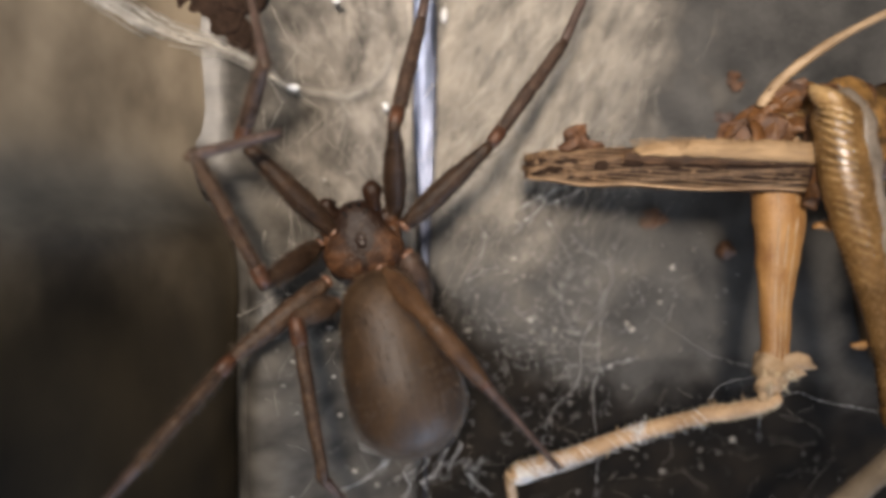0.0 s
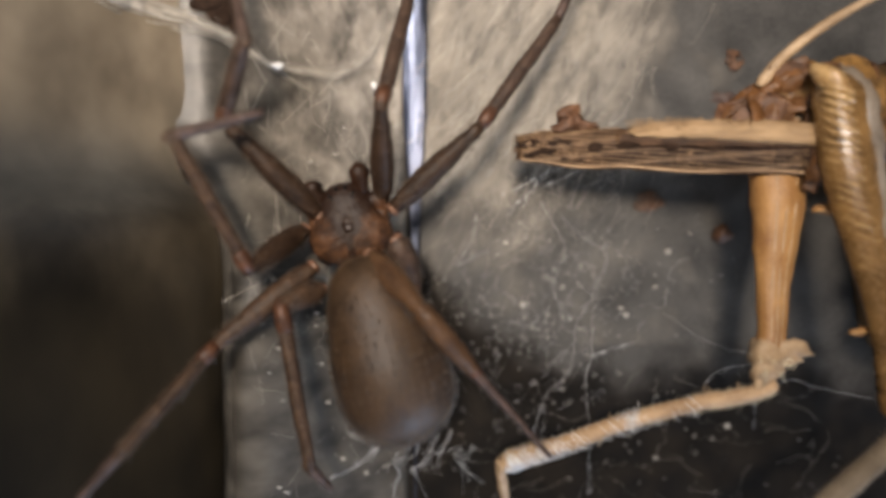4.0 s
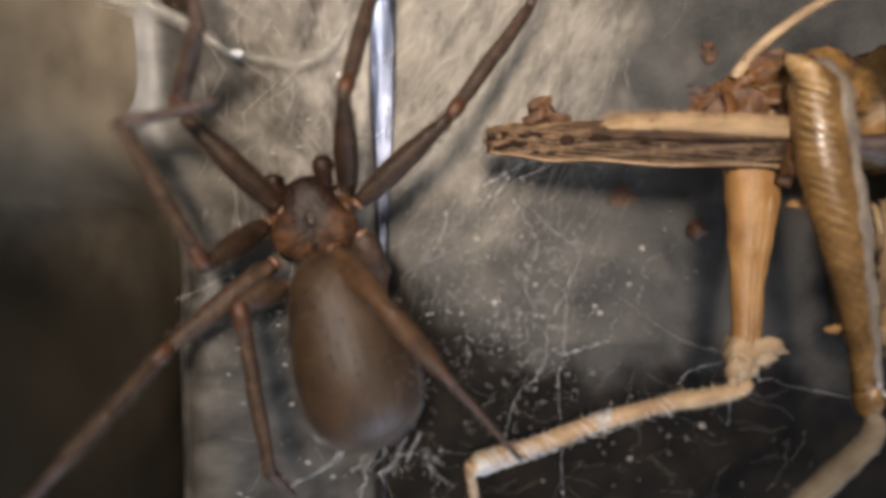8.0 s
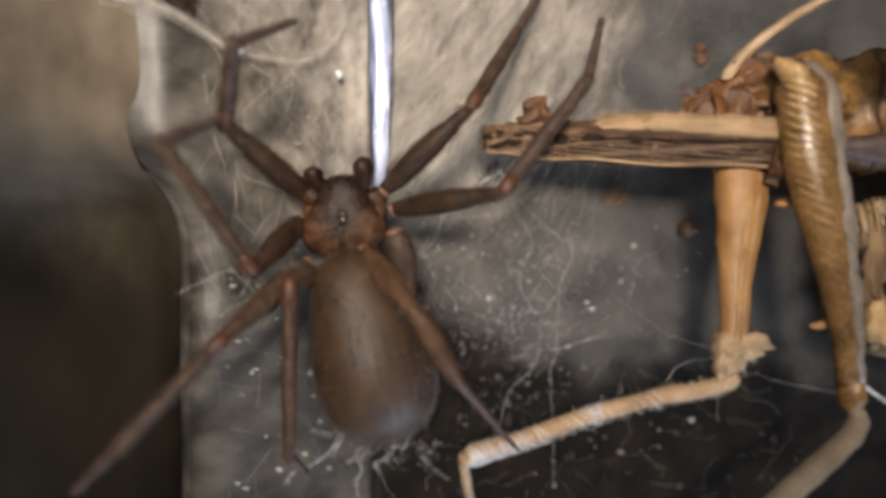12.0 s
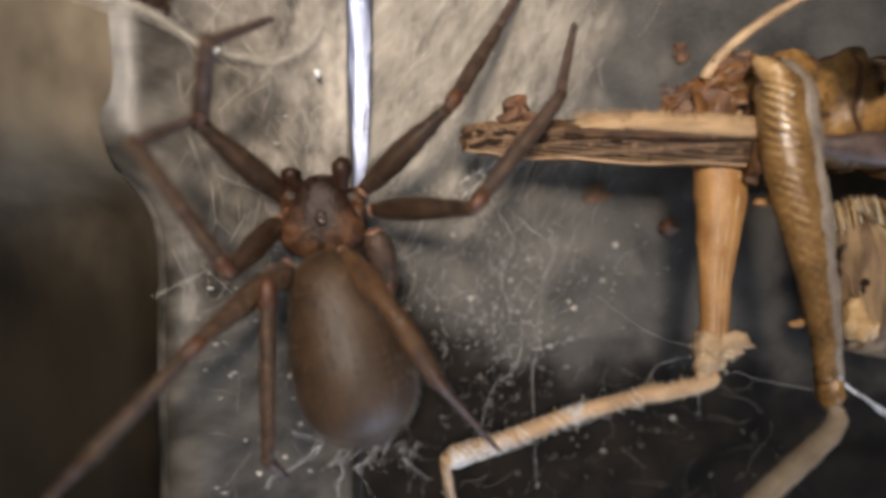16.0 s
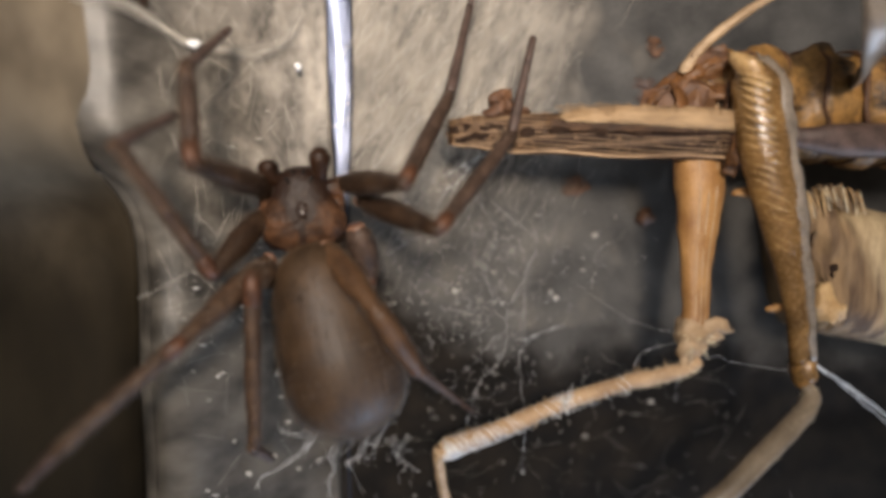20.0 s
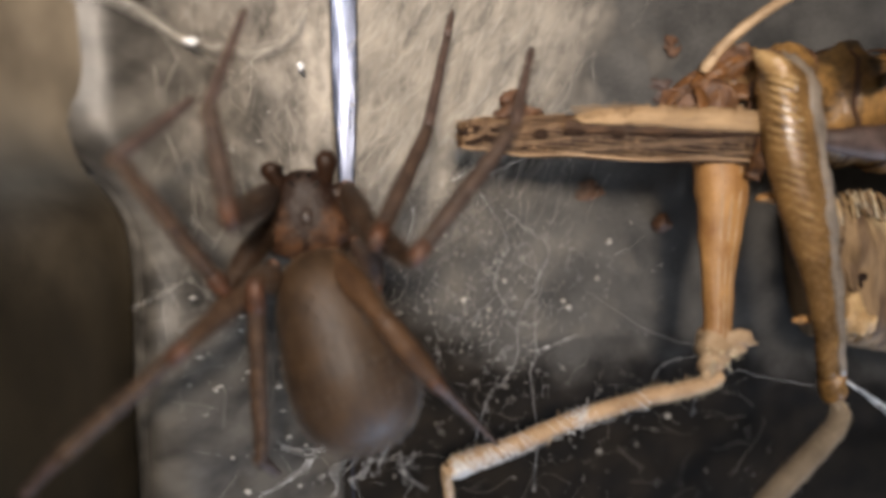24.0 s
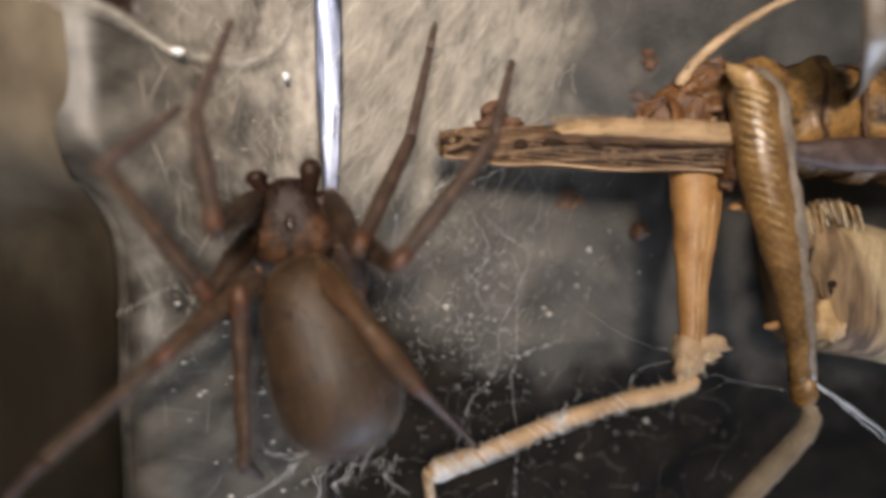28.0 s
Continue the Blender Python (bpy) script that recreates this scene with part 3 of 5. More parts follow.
def spider():
    s = thing("spider", "brown long-legged spider with a plump velvety abdomen in the web", "spider")
    bm = bmesh.new()
    loft_body(bm, [(-0.02, 0.12, 0.15, 0.2, -0.05), (0.08, 0.5, 0.3, 0.4, -0.02), (0.35, 0.95, 0.48, 0.55, 0.0), (0.75, 1.22, 0.62, 0.62, 0.02), (1.15, 1.28, 0.66, 0.62, 0.03),
                   (1.55, 1.12, 0.64, 0.6, 0.04), (1.9, 0.86, 0.60, 0.56, 0.05), (2.3, 0.72, 0.56, 0.5, 0.04), (2.6, 0.62, 0.48, 0.44, 0.0), (2.82, 0.42, 0.30, 0.34, -0.06), (2.9, 0.12, 0.1, 0.15, -0.08)], 28)
    for v in bm.verts:
        v.co.x *= 1.14
        if v.co.z > 0:
            g = math.exp(-((v.co.x / 0.10) ** 2)) * math.exp(-(((v.co.y - 0.85) / 0.3) ** 2))
            v.co.z -= 0.16 * g
            a = math.atan2(v.co.x, v.co.y - 0.95)
            v.co.z -= 0.10 * max(0, math.cos(5 * a)) ** 2 * min(1, math.hypot(v.co.x, v.co.y - 0.95)) * (1 if v.co.y < 2 else 0)
    car = part("carapace", bm, CARAPACE, s)
    bm = bmesh.new()
    v = ball(bm, (0.02, 1.42, 0.60), 0.27, (1.15, 1.1, 0.3), 16)
    rough_up(v, 0.07, 4)
    part("thoracic_knob", bm, KNOB, car, "dark shiny central knob")
    bm = bmesh.new()
    for _ in range(420):
        a, rr = rng.uniform(0, 6.28), rng.random() ** 0.5
        x, y = 1.05 * rr * math.cos(a), 1.3 + 1.25 * rr * math.sin(a)
        w = float(np.interp(y, (0, 0.4, 1.1, 1.6, 2.1, 2.8), (0.4, 0.95, 1.28, 1.1, 0.78, 0.45)))
        z = 0.04 + 0.62 * math.sqrt(max(0.0, 1 - (x / w) ** 2))
        spike(bm, (x, y, z - 0.02), (x * 0.4, 0.5, 0.7), 0.010, rng.uniform(0.08, 0.2))
    part("bristles", bm, HAIR, car)
    for x, y, z, r in ((-0.16, 2.68, 0.48, 0.075), (0.16, 2.68, 0.48, 0.075), (-0.40, 2.46, 0.50, 0.07), (-0.33, 2.34, 0.56, 0.06), (0.40, 2.46, 0.50, 0.07), (0.33, 2.34, 0.56, 0.06)):
        bm = bmesh.new()
        ball(bm, (x, y, z), r)
        part("eye", bm, EYE, car, "shiny black eye")
    for sx in (-1, 1):
        bm = bmesh.new()
        tube(bm, [(sx * 0.22, 2.35, -0.2), (sx * 0.24, 2.6, -0.45), (sx * 0.22, 2.75, -0.8), (sx * 0.15, 2.72, -1.05)], [0.22, 0.26, 0.22, 0.08], 10)
        part("chelicera", bm, CARAPACE_DARK, s)
    for sx, pts in ((-1, [(-0.62, 2.35, -0.1), (-0.85, 2.6, 0.1), (-0.97, 2.84, 0.12), (-0.98, 3.05, 0.04)]), (1, [(0.62, 2.35, -0.1), (0.66, 2.7, 0.15), (0.68, 3.05, 0.2), (0.73, 3.42, 0.14)])):
        bm = bmesh.new()
        tube(bm, spline(pts, 14), blend([0.20, 0.27, 0.27, 0.35, 0.37, 0.22], 14), 10)
        palp = part("pedipalp", bm, CARAPACE_DARK, s, "dark brown pedipalp")
        bm = bmesh.new()
        for _ in range(46):
            q = spline(pts, 14)[rng.randrange(4, 14)]
            d = Vector([rng.uniform(-1, 1) for _ in range(3)])
            spike(bm, q + d.normalized() * 0.17, d, 0.01, 0.2)
        part("bristles", bm, HAIR, palp)
    # abdomen, z runs from the waist to the spinnerets
    bm = bmesh.new()
    rings, n, L = [], 36, 6.05
    for i in range(30):
        t = 0.5 - 0.5 * math.cos(math.pi * (0.02 + 0.96 * i / 29))
        w = float(np.interp(t, (0, 0.03, 0.08, 0.14, 0.22, 0.32, 0.45, 0.58, 0.7, 0.8, 0.88, 0.94, 0.98, 1), (0.3, 0.78, 1.10, 1.30, 1.48, 1.64, 1.80, 1.93, 1.97, 1.88, 1.66, 1.28, 0.82, 0.33)))
        for_up = 0.86 if t < 0.5 else 0.9
        ring = []
        for k in range(n):
            a = 2 * math.pi * k / n
            p = Vector((w * math.cos(a), (for_up * w if math.sin(a) > 0 else 0.82 * w) * math.sin(a), t * (L + 0.4) - 0.4))
            p.y += 0.25 * math.sin(math.pi * t) - 0.1
            p += Vector((math.cos(a), math.sin(a), 0)) * 0.03 * noise.noise(p * 0.9)
            ring.append(bm.verts.new(p))
        rings.append(ring)
    for a, b in zip(rings, rings[1:]):
        for k in range(n):
            bm.faces.new((a[k], a[(k + 1) % n], b[(k + 1) % n], b[k]))
    bm.faces.new(rings[0])
    bm.faces.new(rings[-1][::-1])
    pts = [(v.co.copy(), i) for i, r in enumerate(rings) for v in r]
    ab = part("abdomen", bm, ABDOMEN, s, "plump olive-brown velvety abdomen")
    bm = bmesh.new()
    for _ in range(9000):
        p, i = rng.choice(pts)
        if 1 < i < 29:
            p = p + Vector([rng.uniform(-0.15, 0.15) for _ in range(3)]) * 0.6
            o = Vector((p.x, p.y, (p.z - 3.6) * 0.6)).normalized()
            spike(bm, p, o * 0.32 + Vector((0, 0, 1.1)), 0.010, rng.uniform(0.14, 0.28))
    part("hair", bm, VELVET, ab, "fine brown velvet hair")
    for x, y in ((-0.14, 0.1), (0.14, 0.1), (-0.12, -0.12), (0.12, -0.12)):
        bm = bmesh.new()
        tube(bm, [(x, y, 5.85), (x * 1.3, y, 6.12), (x * 1.4, y, 6.26)], [0.11, 0.09, 0.03], 8, up=(0, 1, 0))
        part("spinneret", bm, TARSUS, ab)
    bm = bmesh.new()
    tube(bm, [(0, 0.2, -0.05), (0, -0.15, 0.1), (0, -0.35, 0.35)], [0.2, 0.16, 0.22], 10)
    part("pedicel", bm, JOINT, s)
    thick = {"R1": 0.41, "R2": 0.40, "R3": 0.52, "R4": 0.44, "L1": 0.41, "L2": 0.42, "L3": 0.41, "L4": 0.44}
    lens = LENGTHS
    for leg, (lf, lt, lm) in lens.items():
        r = thick[leg]
        # coxa on the body, towards the foot of the femur
        side, k = (1 if leg[0] == "R" else -1), int(leg[1])
        y = 2.05 - 0.5 * (k - 1)
        bm = bmesh.new()
        tube(bm, [(side * 0.55, y, -0.25), (side * 1.0, y + 0.04 * (3 - k), -0.22), (side * (1.36 if k < 4 else 1.1), y + 0.1 * (2.5 - k), -0.12)], [0.30, 0.36, 0.30], 10)
        part("coxa", bm, CARAPACE, s)
        bm = bmesh.new()
        n = 14
        tube(bm, [(0, 0.05 * math.sin(math.pi * i / 13), (lf + 0.24) * i / 13 - 0.12) for i in range(n)], [r * q for q in blend([0.55, 0.8, 0.95, 1.0, 0.98, 0.9, 0.75, 0.62, 0.5], n)], 12, up=(0, 1, 0))
        rough_up(bm.verts, 0.05, 3.5)
        fe = part("femur", bm, FEMUR if leg in ("R1", "R2", "L1", "L2") else TIBIA_DARK if leg == "R3" else LEG_TAN if leg == "R4" else TIBIA, s)
        bm = bmesh.new()
        tube(bm, [(0, 0, -0.18), (0, 0, 0.0), (0, 0, 0.22), (0, 0, 0.4)], [r * 0.5, r * 0.62, r * 0.68, r * 0.5], 10, up=(0, 1, 0))
        part("trochanter", bm, JOINT, fe, "reddish leg joint")
        # Pale rings paint the bright glints at the leg joints.
        for at in (-0.12, 0.34):
            bm = bmesh.new()
            tube(bm, [(0, 0, at), (0, 0.01, at + 0.03), (0, 0.01, at + 0.07), (0, 0, at + 0.1)], [r * 0.5, r * 0.66, r * 0.66, r * 0.5], 10, up=(0, 1, 0))
            rough_up(bm.verts, 0.03, 5)
            part("joint_tick", bm, JOINT_TICK, fe, "pale joint membrane")
        part("bristles", limb_hairs(lf, r, r * 0.8, 340, 0.26), HAIR, fe)
        bm = bmesh.new()
        tube(bm, [(0, 0.03 * math.sin(math.pi * i / 13), (lt + 0.24) * i / 13 - 0.12) for i in range(n)], [r * q for q in blend([0.5, 0.55, 0.57, 0.57, 0.54, 0.49, 0.44] if leg in ("L2", "L3", "L4") else [0.5, 0.62, 0.66, 0.66, 0.62, 0.56, 0.5] if leg != "R4" else [0.7, 0.8, 0.82, 0.80, 0.74, 0.64, 0.5], n)], 10, up=(0, 1, 0))
        rough_up(bm.verts, 0.045, 3.5)
        ti = part("tibia", bm, TIBIA_DARK if leg in ("L1", "R1", "R2") else LEG_TAN if leg == "R4" else TIBIA, s)
        bm = bmesh.new()
        kn = 0.55 if leg != "L4" else 0.8
        tube(bm, [(0, 0, -0.16), (0, 0.03, 0.02), (0, 0.05, kn * 0.5), (0, 0.03, kn), (0, 0, kn + 0.12)], [r * 0.35, r * 0.58, r * 0.66, r * 0.66, r * 0.5], 10, up=(0, 1, 0))
        part("patella", bm, JOINT if leg != "R4" else LEG_TAN, ti, "orange-brown knee segment")
        part("bristles", limb_hairs(lt, r * 0.6, r * 0.5, 300, 0.24), HAIR, ti)
        bm = bmesh.new()
        tube(bm, [(0, 0, lm * i / 11) for i in range(12)], [r * q for q in blend([0.46, 0.44, 0.40, 0.36, 0.33, 0.3] if leg != "R4" else [0.46, 0.36, 0.27, 0.23, 0.20, 0.17], 12)], 8, up=(0, 1, 0))
        me = part("metatarsus", bm, TARSUS, s)
        bm = bmesh.new()
        ta = lm * 0.34
        tube(bm, [(0, 0, lm - 0.04), (0, 0.01, lm + ta * 0.3), (0, 0, lm + ta * 0.8), (0, -0.03, lm + ta)] if leg in ("R1", "L1") else [(0, 0, lm * 0.7), (0, 0.01, lm * 0.8), (0, 0, lm * 0.92), (0, -0.03, lm)],
             [r * q for q in ((0.34, 0.33, 0.26, 0.1) if leg != "R4" else (0.2, 0.19, 0.15, 0.06))], 8, up=(0, 1, 0))
        part("tarsus", bm, TARSUS, me)
        part("bristles", limb_hairs(lm, r * 0.4, r * 0.3, 80, 0.18), HAIR, me)
        bm = bmesh.new()
        ball(bm, (0, 0, 0), r * (0.47 if leg != "R4" else 0.56), (1, 1, 1.7))
        part("knuckle", bm, TIBIA if leg != "R4" else JOINT, me)
        LEGS[leg] = (fe, ti, me)
    LEGS["abdomen"] = (ab,)
    return s


# ---- the dead grasshopper ----
def ridge_rows(bm, pts, count, r, width, sides=(-1, 1)):
    """Slanting chevron ribs on the upper side of a limb."""
    q = spline(pts, count)
    for i in range(1, count - 1):
        d = (q[i + 1] - q[i - 1]).normalized()
        s = d.cross(Vector((0, 0, 1))).normalized()
        u = s.cross(d)
        w = width[i] if hasattr(width, "__len__") else width
        for side in sides:
            path = []
            for k in range(5):
                f = k / 4
                a = math.pi / 2 - side * f * 1.25
                path.append(q[i] + s * math.cos(a) * w * 1.0 + u * math.sin(a) * w * 0.80 - d * 0.62 * f + u * 0.02)
            h = r[i] if hasattr(r, "__len__") else r
            tube(bm, path, [h * 0.6, h, h, h * 0.8, h * 0.3], 6)


def fuzz(bm, pts, rad, count, size):
    q = spline(pts, 60)
    for _ in range(count):
        i = rng.randrange(1, 59)
        d = (q[i + 1] - q[i - 1]).normalized()
        o = Vector([rng.uniform(-1, 1) for _ in range(3)])
        o = (o - d * o.dot(d)).normalized()
        r = np.interp(i / 59, np.linspace(0, 1, len(rad)), rad)
        spike(bm, q[i] + o * r * 0.92, o + d * rng.uniform(-0.4, 0.9), 0.012, rng.uniform(0.5, 1.3) * size)


def grasshopper():
    g = thing("grasshopper", "dried dead grasshopper with straw-coloured hind legs caught in the web", "grasshopper", (14, 1, 0))
    bm = bmesh.new()
    axis = [(11.2, 3.9, 3.2), (12.4, 3.9, 3.5), (13.8, 3.9, 3.7), (16, 3.85, 3.9), (18.5, 3.7, 3.9), (21.5, 3.5, 3.6), (24, 3.3, 3.0)]
    q = spline(axis, 60)
    tube(bm, q, [np.interp(i / 59, [0, 0.08, 0.2, 0.5, 0.8, 1], [0.5, 1.35, 1.8, 1.95, 1.9, 1.2]) * (1 + 0.05 * (1 if (i // 4) % 2 else -1)) for i in range(60)], 40, 0.85)
    rough_up(bm.verts, 0.28, 0.9)
    rough_up(bm.verts, 0.12, 2.8)
    body = part("body", bm, TRUNK, g, "dark and gold-brown dried body")
    for i in range(4, 58, 6):
        bm = bmesh.new()
        c = q[i]
        r = np.interp(i / 59, [0, 0.08, 0.2, 0.5, 0.8, 1], [0.5, 1.35, 1.8, 1.95, 1.9, 1.2])
        ring = [c + Vector((0.25 * math.sin(3 * a), math.cos(a) * r * 1.03, math.sin(a) * r * 0.88)) for a in np.linspace(-0.3, math.pi + 0.3, 18)]
        tube(bm, ring, blend([0.03, 0.08, 0.10, 0.08, 0.03], 18), 6)
        rough_up(bm.verts, 0.07, 2)
        part("body_segment", bm, RUST if i % 12 else GOLD, body)
    # torn brown husk round the leg roots
    bm = bmesh.new()
    for pts, r in (([(10.75, 3.5, 4.2), (11.0, 4.3, 4.3), (11.5, 5.0, 4.4), (12.4, 5.3, 4.5)], 0.2), ([(12.2, 3.0, 5.0), (12.35, 2.2, 5.3), (12.2, 1.3, 5.0)], 0.3)):
        q = tube(bm, spline(pts, 20), blend([r * 0.7, r, r * 1.1, r * 0.6], 20), 9)
        rough_up([v for ring in q for v in ring], 0.2, 2.6)
    collar = part("collar", bm, AMBER, g, "torn rust-brown husk")
    for k, (x, y, z, r, s) in enumerate(((11.5, 4.15, 3.9, 0.95, (1.0, 0.75, 0.55)), (12.1, 4.6, 4.1, 0.7, (0.9, 0.9, 0.6)), (10.95, 3.85, 3.8, 0.6, (1.0, 0.7, 0.6)))):
        bm = bmesh.new()
        v = ball(bm, (x, y, z), r, s, 22)
        rough_up(v, 0.3, 1.5, k)
        rough_up(v, 0.14, 4.5, k)
        part("husk_lump", bm, AMBER, collar, "dark amber lump of dried tissue")
    for k in range(34):
        bm = bmesh.new()
        f = rng.random()
        c = Vector((10.5 + 2.0 * f, 3.5 + rng.random() * (0.4 + 1.4 * f), rng.uniform(3.5, 4.6)))
        v = ball(bm, (0, 0, 0), 1, (rng.uniform(0.7, 1.4), rng.uniform(0.45, 0.9), 0.09), 14)
        rough_up(v, 0.25, 2.2, k)
        rough_up(v, 0.10, 6.0, k)
        m = Euler((rng.uniform(-0.6, 0.6), rng.uniform(-0.6, 0.6), rng.gauss(0.9, 0.5))).to_matrix().to_4x4()
        m.translation = c
        bmesh.ops.transform(bm, matrix=m, verts=v)
        part("husk_plate", bm, AMBER if k % 3 else RUST, collar)
    # folded wing
    top = spline([(3.05, 3.45, 2.85), (3.9, 3.58, 3.1), (5.04, 3.58, 3.4), (7.07, 3.56, 4.0), (9.59, 3.49, 4.7), (12.3, 3.4, 5.3)], 40)
    bot = spline([(3.05, 2.62, 2.75), (3.7, 2.45, 2.9), (5.08, 2.26, 3.2), (6.93, 2.12, 3.8), (9.69, 1.94, 4.5), (12.4, 1.83, 5.1)], 40)
    bm = bmesh.new()
    rings = []
    for i, (a, b) in enumerate(zip(top, bot)):
        ring = []
        for k in range(20):
            ang = 2 * math.pi * k / 20
            f = 0.5 - 0.5 * math.cos(ang)
            p = a.lerp(b, f) + Vector((0, 0, 0.34 * math.sin(ang) * (0.6 if i < 2 else 1)))
            ring.append(bm.verts.new(p))
        rings.append(ring)
    for a, b in zip(rings, rings[1:]):
        for k in range(20):
            bm.faces.new((a[k], a[(k + 1) % 20], b[(k + 1) % 20], b[k]))
    bm.faces.new(rings[0])
    bm.faces.new(rings[-1][::-1])
    rough_up(bm.verts, 0.05, 2.5)
    wing = part("wing", bm, WING, g, "folded brown veined wing")
    lift = lambda f, h=0.36: Vector((0, 0, h * math.sin(math.acos(1 - 2 * f))))
    for f in (0.05, 0.12, 0.19, 0.26, 0.33, 0.40, 0.47, 0.54, 0.61, 0.68, 0.75, 0.82, 0.88, 0.94):
        bm = bmesh.new()
        i0, i1 = 1, 39 if f > 0.5 else 22
        tube(bm, [top[i].lerp(bot[i], min(0.97, f + 0.03 * math.sin(i * 0.5 + f * 20))) + lift(f) for i in range(i0, i1)], 0.026 if f < 0.9 else 0.05, 6)
        part("vein", bm, VEIN if f < 0.9 else SHIN, wing)
    for k in range(80):
        i, f = rng.randrange(1, 18 if k < 60 else 38), rng.choice((0.1, 0.22, 0.33, 0.44, 0.55, 0.66, 0.77))
        bm = bmesh.new()
        tube(bm, [top[i].lerp(bot[i], f) + lift(f), top[i + 1].lerp(bot[i + 1], f + 0.055) + lift(f + 0.05), top[i + 1].lerp(bot[i + 1], f + 0.11) + lift(f + 0.11)], 0.02, 5)
        part("cross_vein", bm, VEIN, wing)
    for _ in range(26):
        f = rng.uniform(0.03, 0.97)
        p = top[0].lerp(bot[0], f) + Vector((0.1, 0, rng.uniform(-0.1, 0.25)))
        bm = bmesh.new()
        spike(bm, p, (-1, rng.uniform(-0.5, 0.5), rng.uniform(-0.2, 0.4)), rng.uniform(0.03, 0.07), rng.uniform(0.15, 0.45))
        part("fray", bm, WING if _ % 2 else VEIN, wing)
    bm = bmesh.new()
    rows = []
    for i in range(17, 40):
        f0 = 0.44 + 0.05 * noise.noise(Vector((i * 0.7, 1, 0))) + 0.2 * max(0, 21 - i) / 4
        f1 = 0.86 + 0.03 * noise.noise(Vector((i * 0.9, 5, 0))) - 0.2 * max(0, 21 - i) / 4
        rows.append([bm.verts.new(top[i].lerp(bot[i], f0 + (f1 - f0) * k / 6) + lift(f0 + (f1 - f0) * k / 6, 0.368)) for k in range(7)])
    for a, b in zip(rows, rows[1:]):
        for k in range(6):
            bm.faces.new((a[k], a[k + 1], b[k + 1], b[k]))
    bmesh.ops.solidify(bm, geom=bm.faces[:], thickness=0.03)
    part("wing_band", bm, WING_BAND, wing, "dark purplish-brown wing band")
    for i, f, w, l in ((18, 0.46, 0.30, 0.9), (22, 0.45, 0.28, 1.2), (26, 0.47, 0.25, 1.2), (30, 0.49, 0.22, 1.0), (12, 0.4, 0.2, 1.4), (9, 0.62, 0.18, 1.5), (4, 0.4, 0.2, 1.3), (6, 0.75, 0.16, 1.2), (15, 0.8, 0.16, 1.6)):
        bm = bmesh.new()
        c = top[i].lerp(bot[i], f) + lift(f, 0.375)
        v = ball(bm, (0, 0, 0), 1, (l * 0.30, w * 0.6, 0.045), 12)
        rough_up(v, 0.10, 2.5, i)
        d = (top[i + 1] - top[i - 1]).normalized()
        m = d.to_track_quat("X", "Z").to_matrix().to_4x4()
        m.translation = c
        bmesh.ops.transform(bm, matrix=m, verts=bm.verts)
        part("wing_spot", bm, WING_DARK, wing, "dark brown wing spot")
    for i, f in ((24, 0.62), (28, 0.6), (31, 0.64), (35, 0.63), (37, 0.66)):
        bm = bmesh.new()
        rough_up(ball(bm, top[i].lerp(bot[i], f) + lift(f, 0.40), 0.06, (1.8, 0.8, 0.4), 8), 0.05, 5, i)
        part("wing_fleck", bm, VEIN, wing, "pale tan fleck")
    bm = bmesh.new()
    pts = spline([(6.6, 3.38, 4.15), (7.4, 3.44, 4.38), (8.6, 3.4, 4.7), (10.04, 3.3, 5.05), (12.2, 3.12, 5.55)], 26)
    tube(bm, pts, [np.interp(i / 25, [0, 0.12, 0.4, 1], [0.03, 0.19, 0.28, 0.36]) for i in range(26)], 14, 0.35)
    rough_up(bm.verts, 0.09, 2.5)
    stripe = part("wing_ridge", bm, RIDGE_TAN, wing, "pale tan fuzzy ridge")
    bm = bmesh.new()
    for _ in range(900):
        p = pts[rng.randrange(1, 26)] + Vector((rng.uniform(-0.2, 0.2), rng.uniform(-0.1, 0.32), 0.06))
        spike(bm, p, (rng.uniform(-1, 0.2), rng.uniform(0.1, 0.8), 0.3), 0.012, rng.uniform(0.08, 0.22))
    part("fuzz", bm, RIDGE_TAN, stripe)
    # far hind leg
    f1 = [(11.62, 2.0, 4.2), (11.56, 1.0, 4.4), (11.45, -0.3, 4.5), (11.34, -1.5, 4.6), (11.22, -3.2, 4.8), (11.12, -3.9, 4.9)]
    bm = bmesh.new()
    r1 = [0.92, 0.88, 0.74, 0.58, 0.46, 0.48]
    tube(bm, spline(f1, 30), blend(r1, 30), 16, 0.75)
    rough_up(bm.verts, 0.05, 2)
    leg = part("hind_femur", bm, STRAW, g, "straw-coloured hind thigh")
    for x in (-0.35, 0.0, 0.35):
        q = spline(f1, 24)
        bm = bmesh.new()
        tube(bm, [p + Vector((x * w, 0, 0.72 * w * math.sqrt(max(0.05, 1 - x * x)))) for p, w in zip(q, blend(r1, 24))], 0.035, 5)
        part("keel", bm, PALE, leg)
    bm = bmesh.new()
    v = ball(bm, (11.08, -4.0, 4.9), 0.62, (0.9, 0.95, 0.8), 18) + ball(bm, (10.86, -4.5, 4.95), 0.40, (0.9, 1.1, 0.8), 14) + ball(bm, (11.35, -4.6, 4.8), 0.3, (0.8, 1.2, 0.7), 12)
    rough_up(v, 0.22, 2.0)
    rough_up(v, 0.09, 6.0)
    knee = part("knee", bm, PALE, g, "pale crumbly knee")
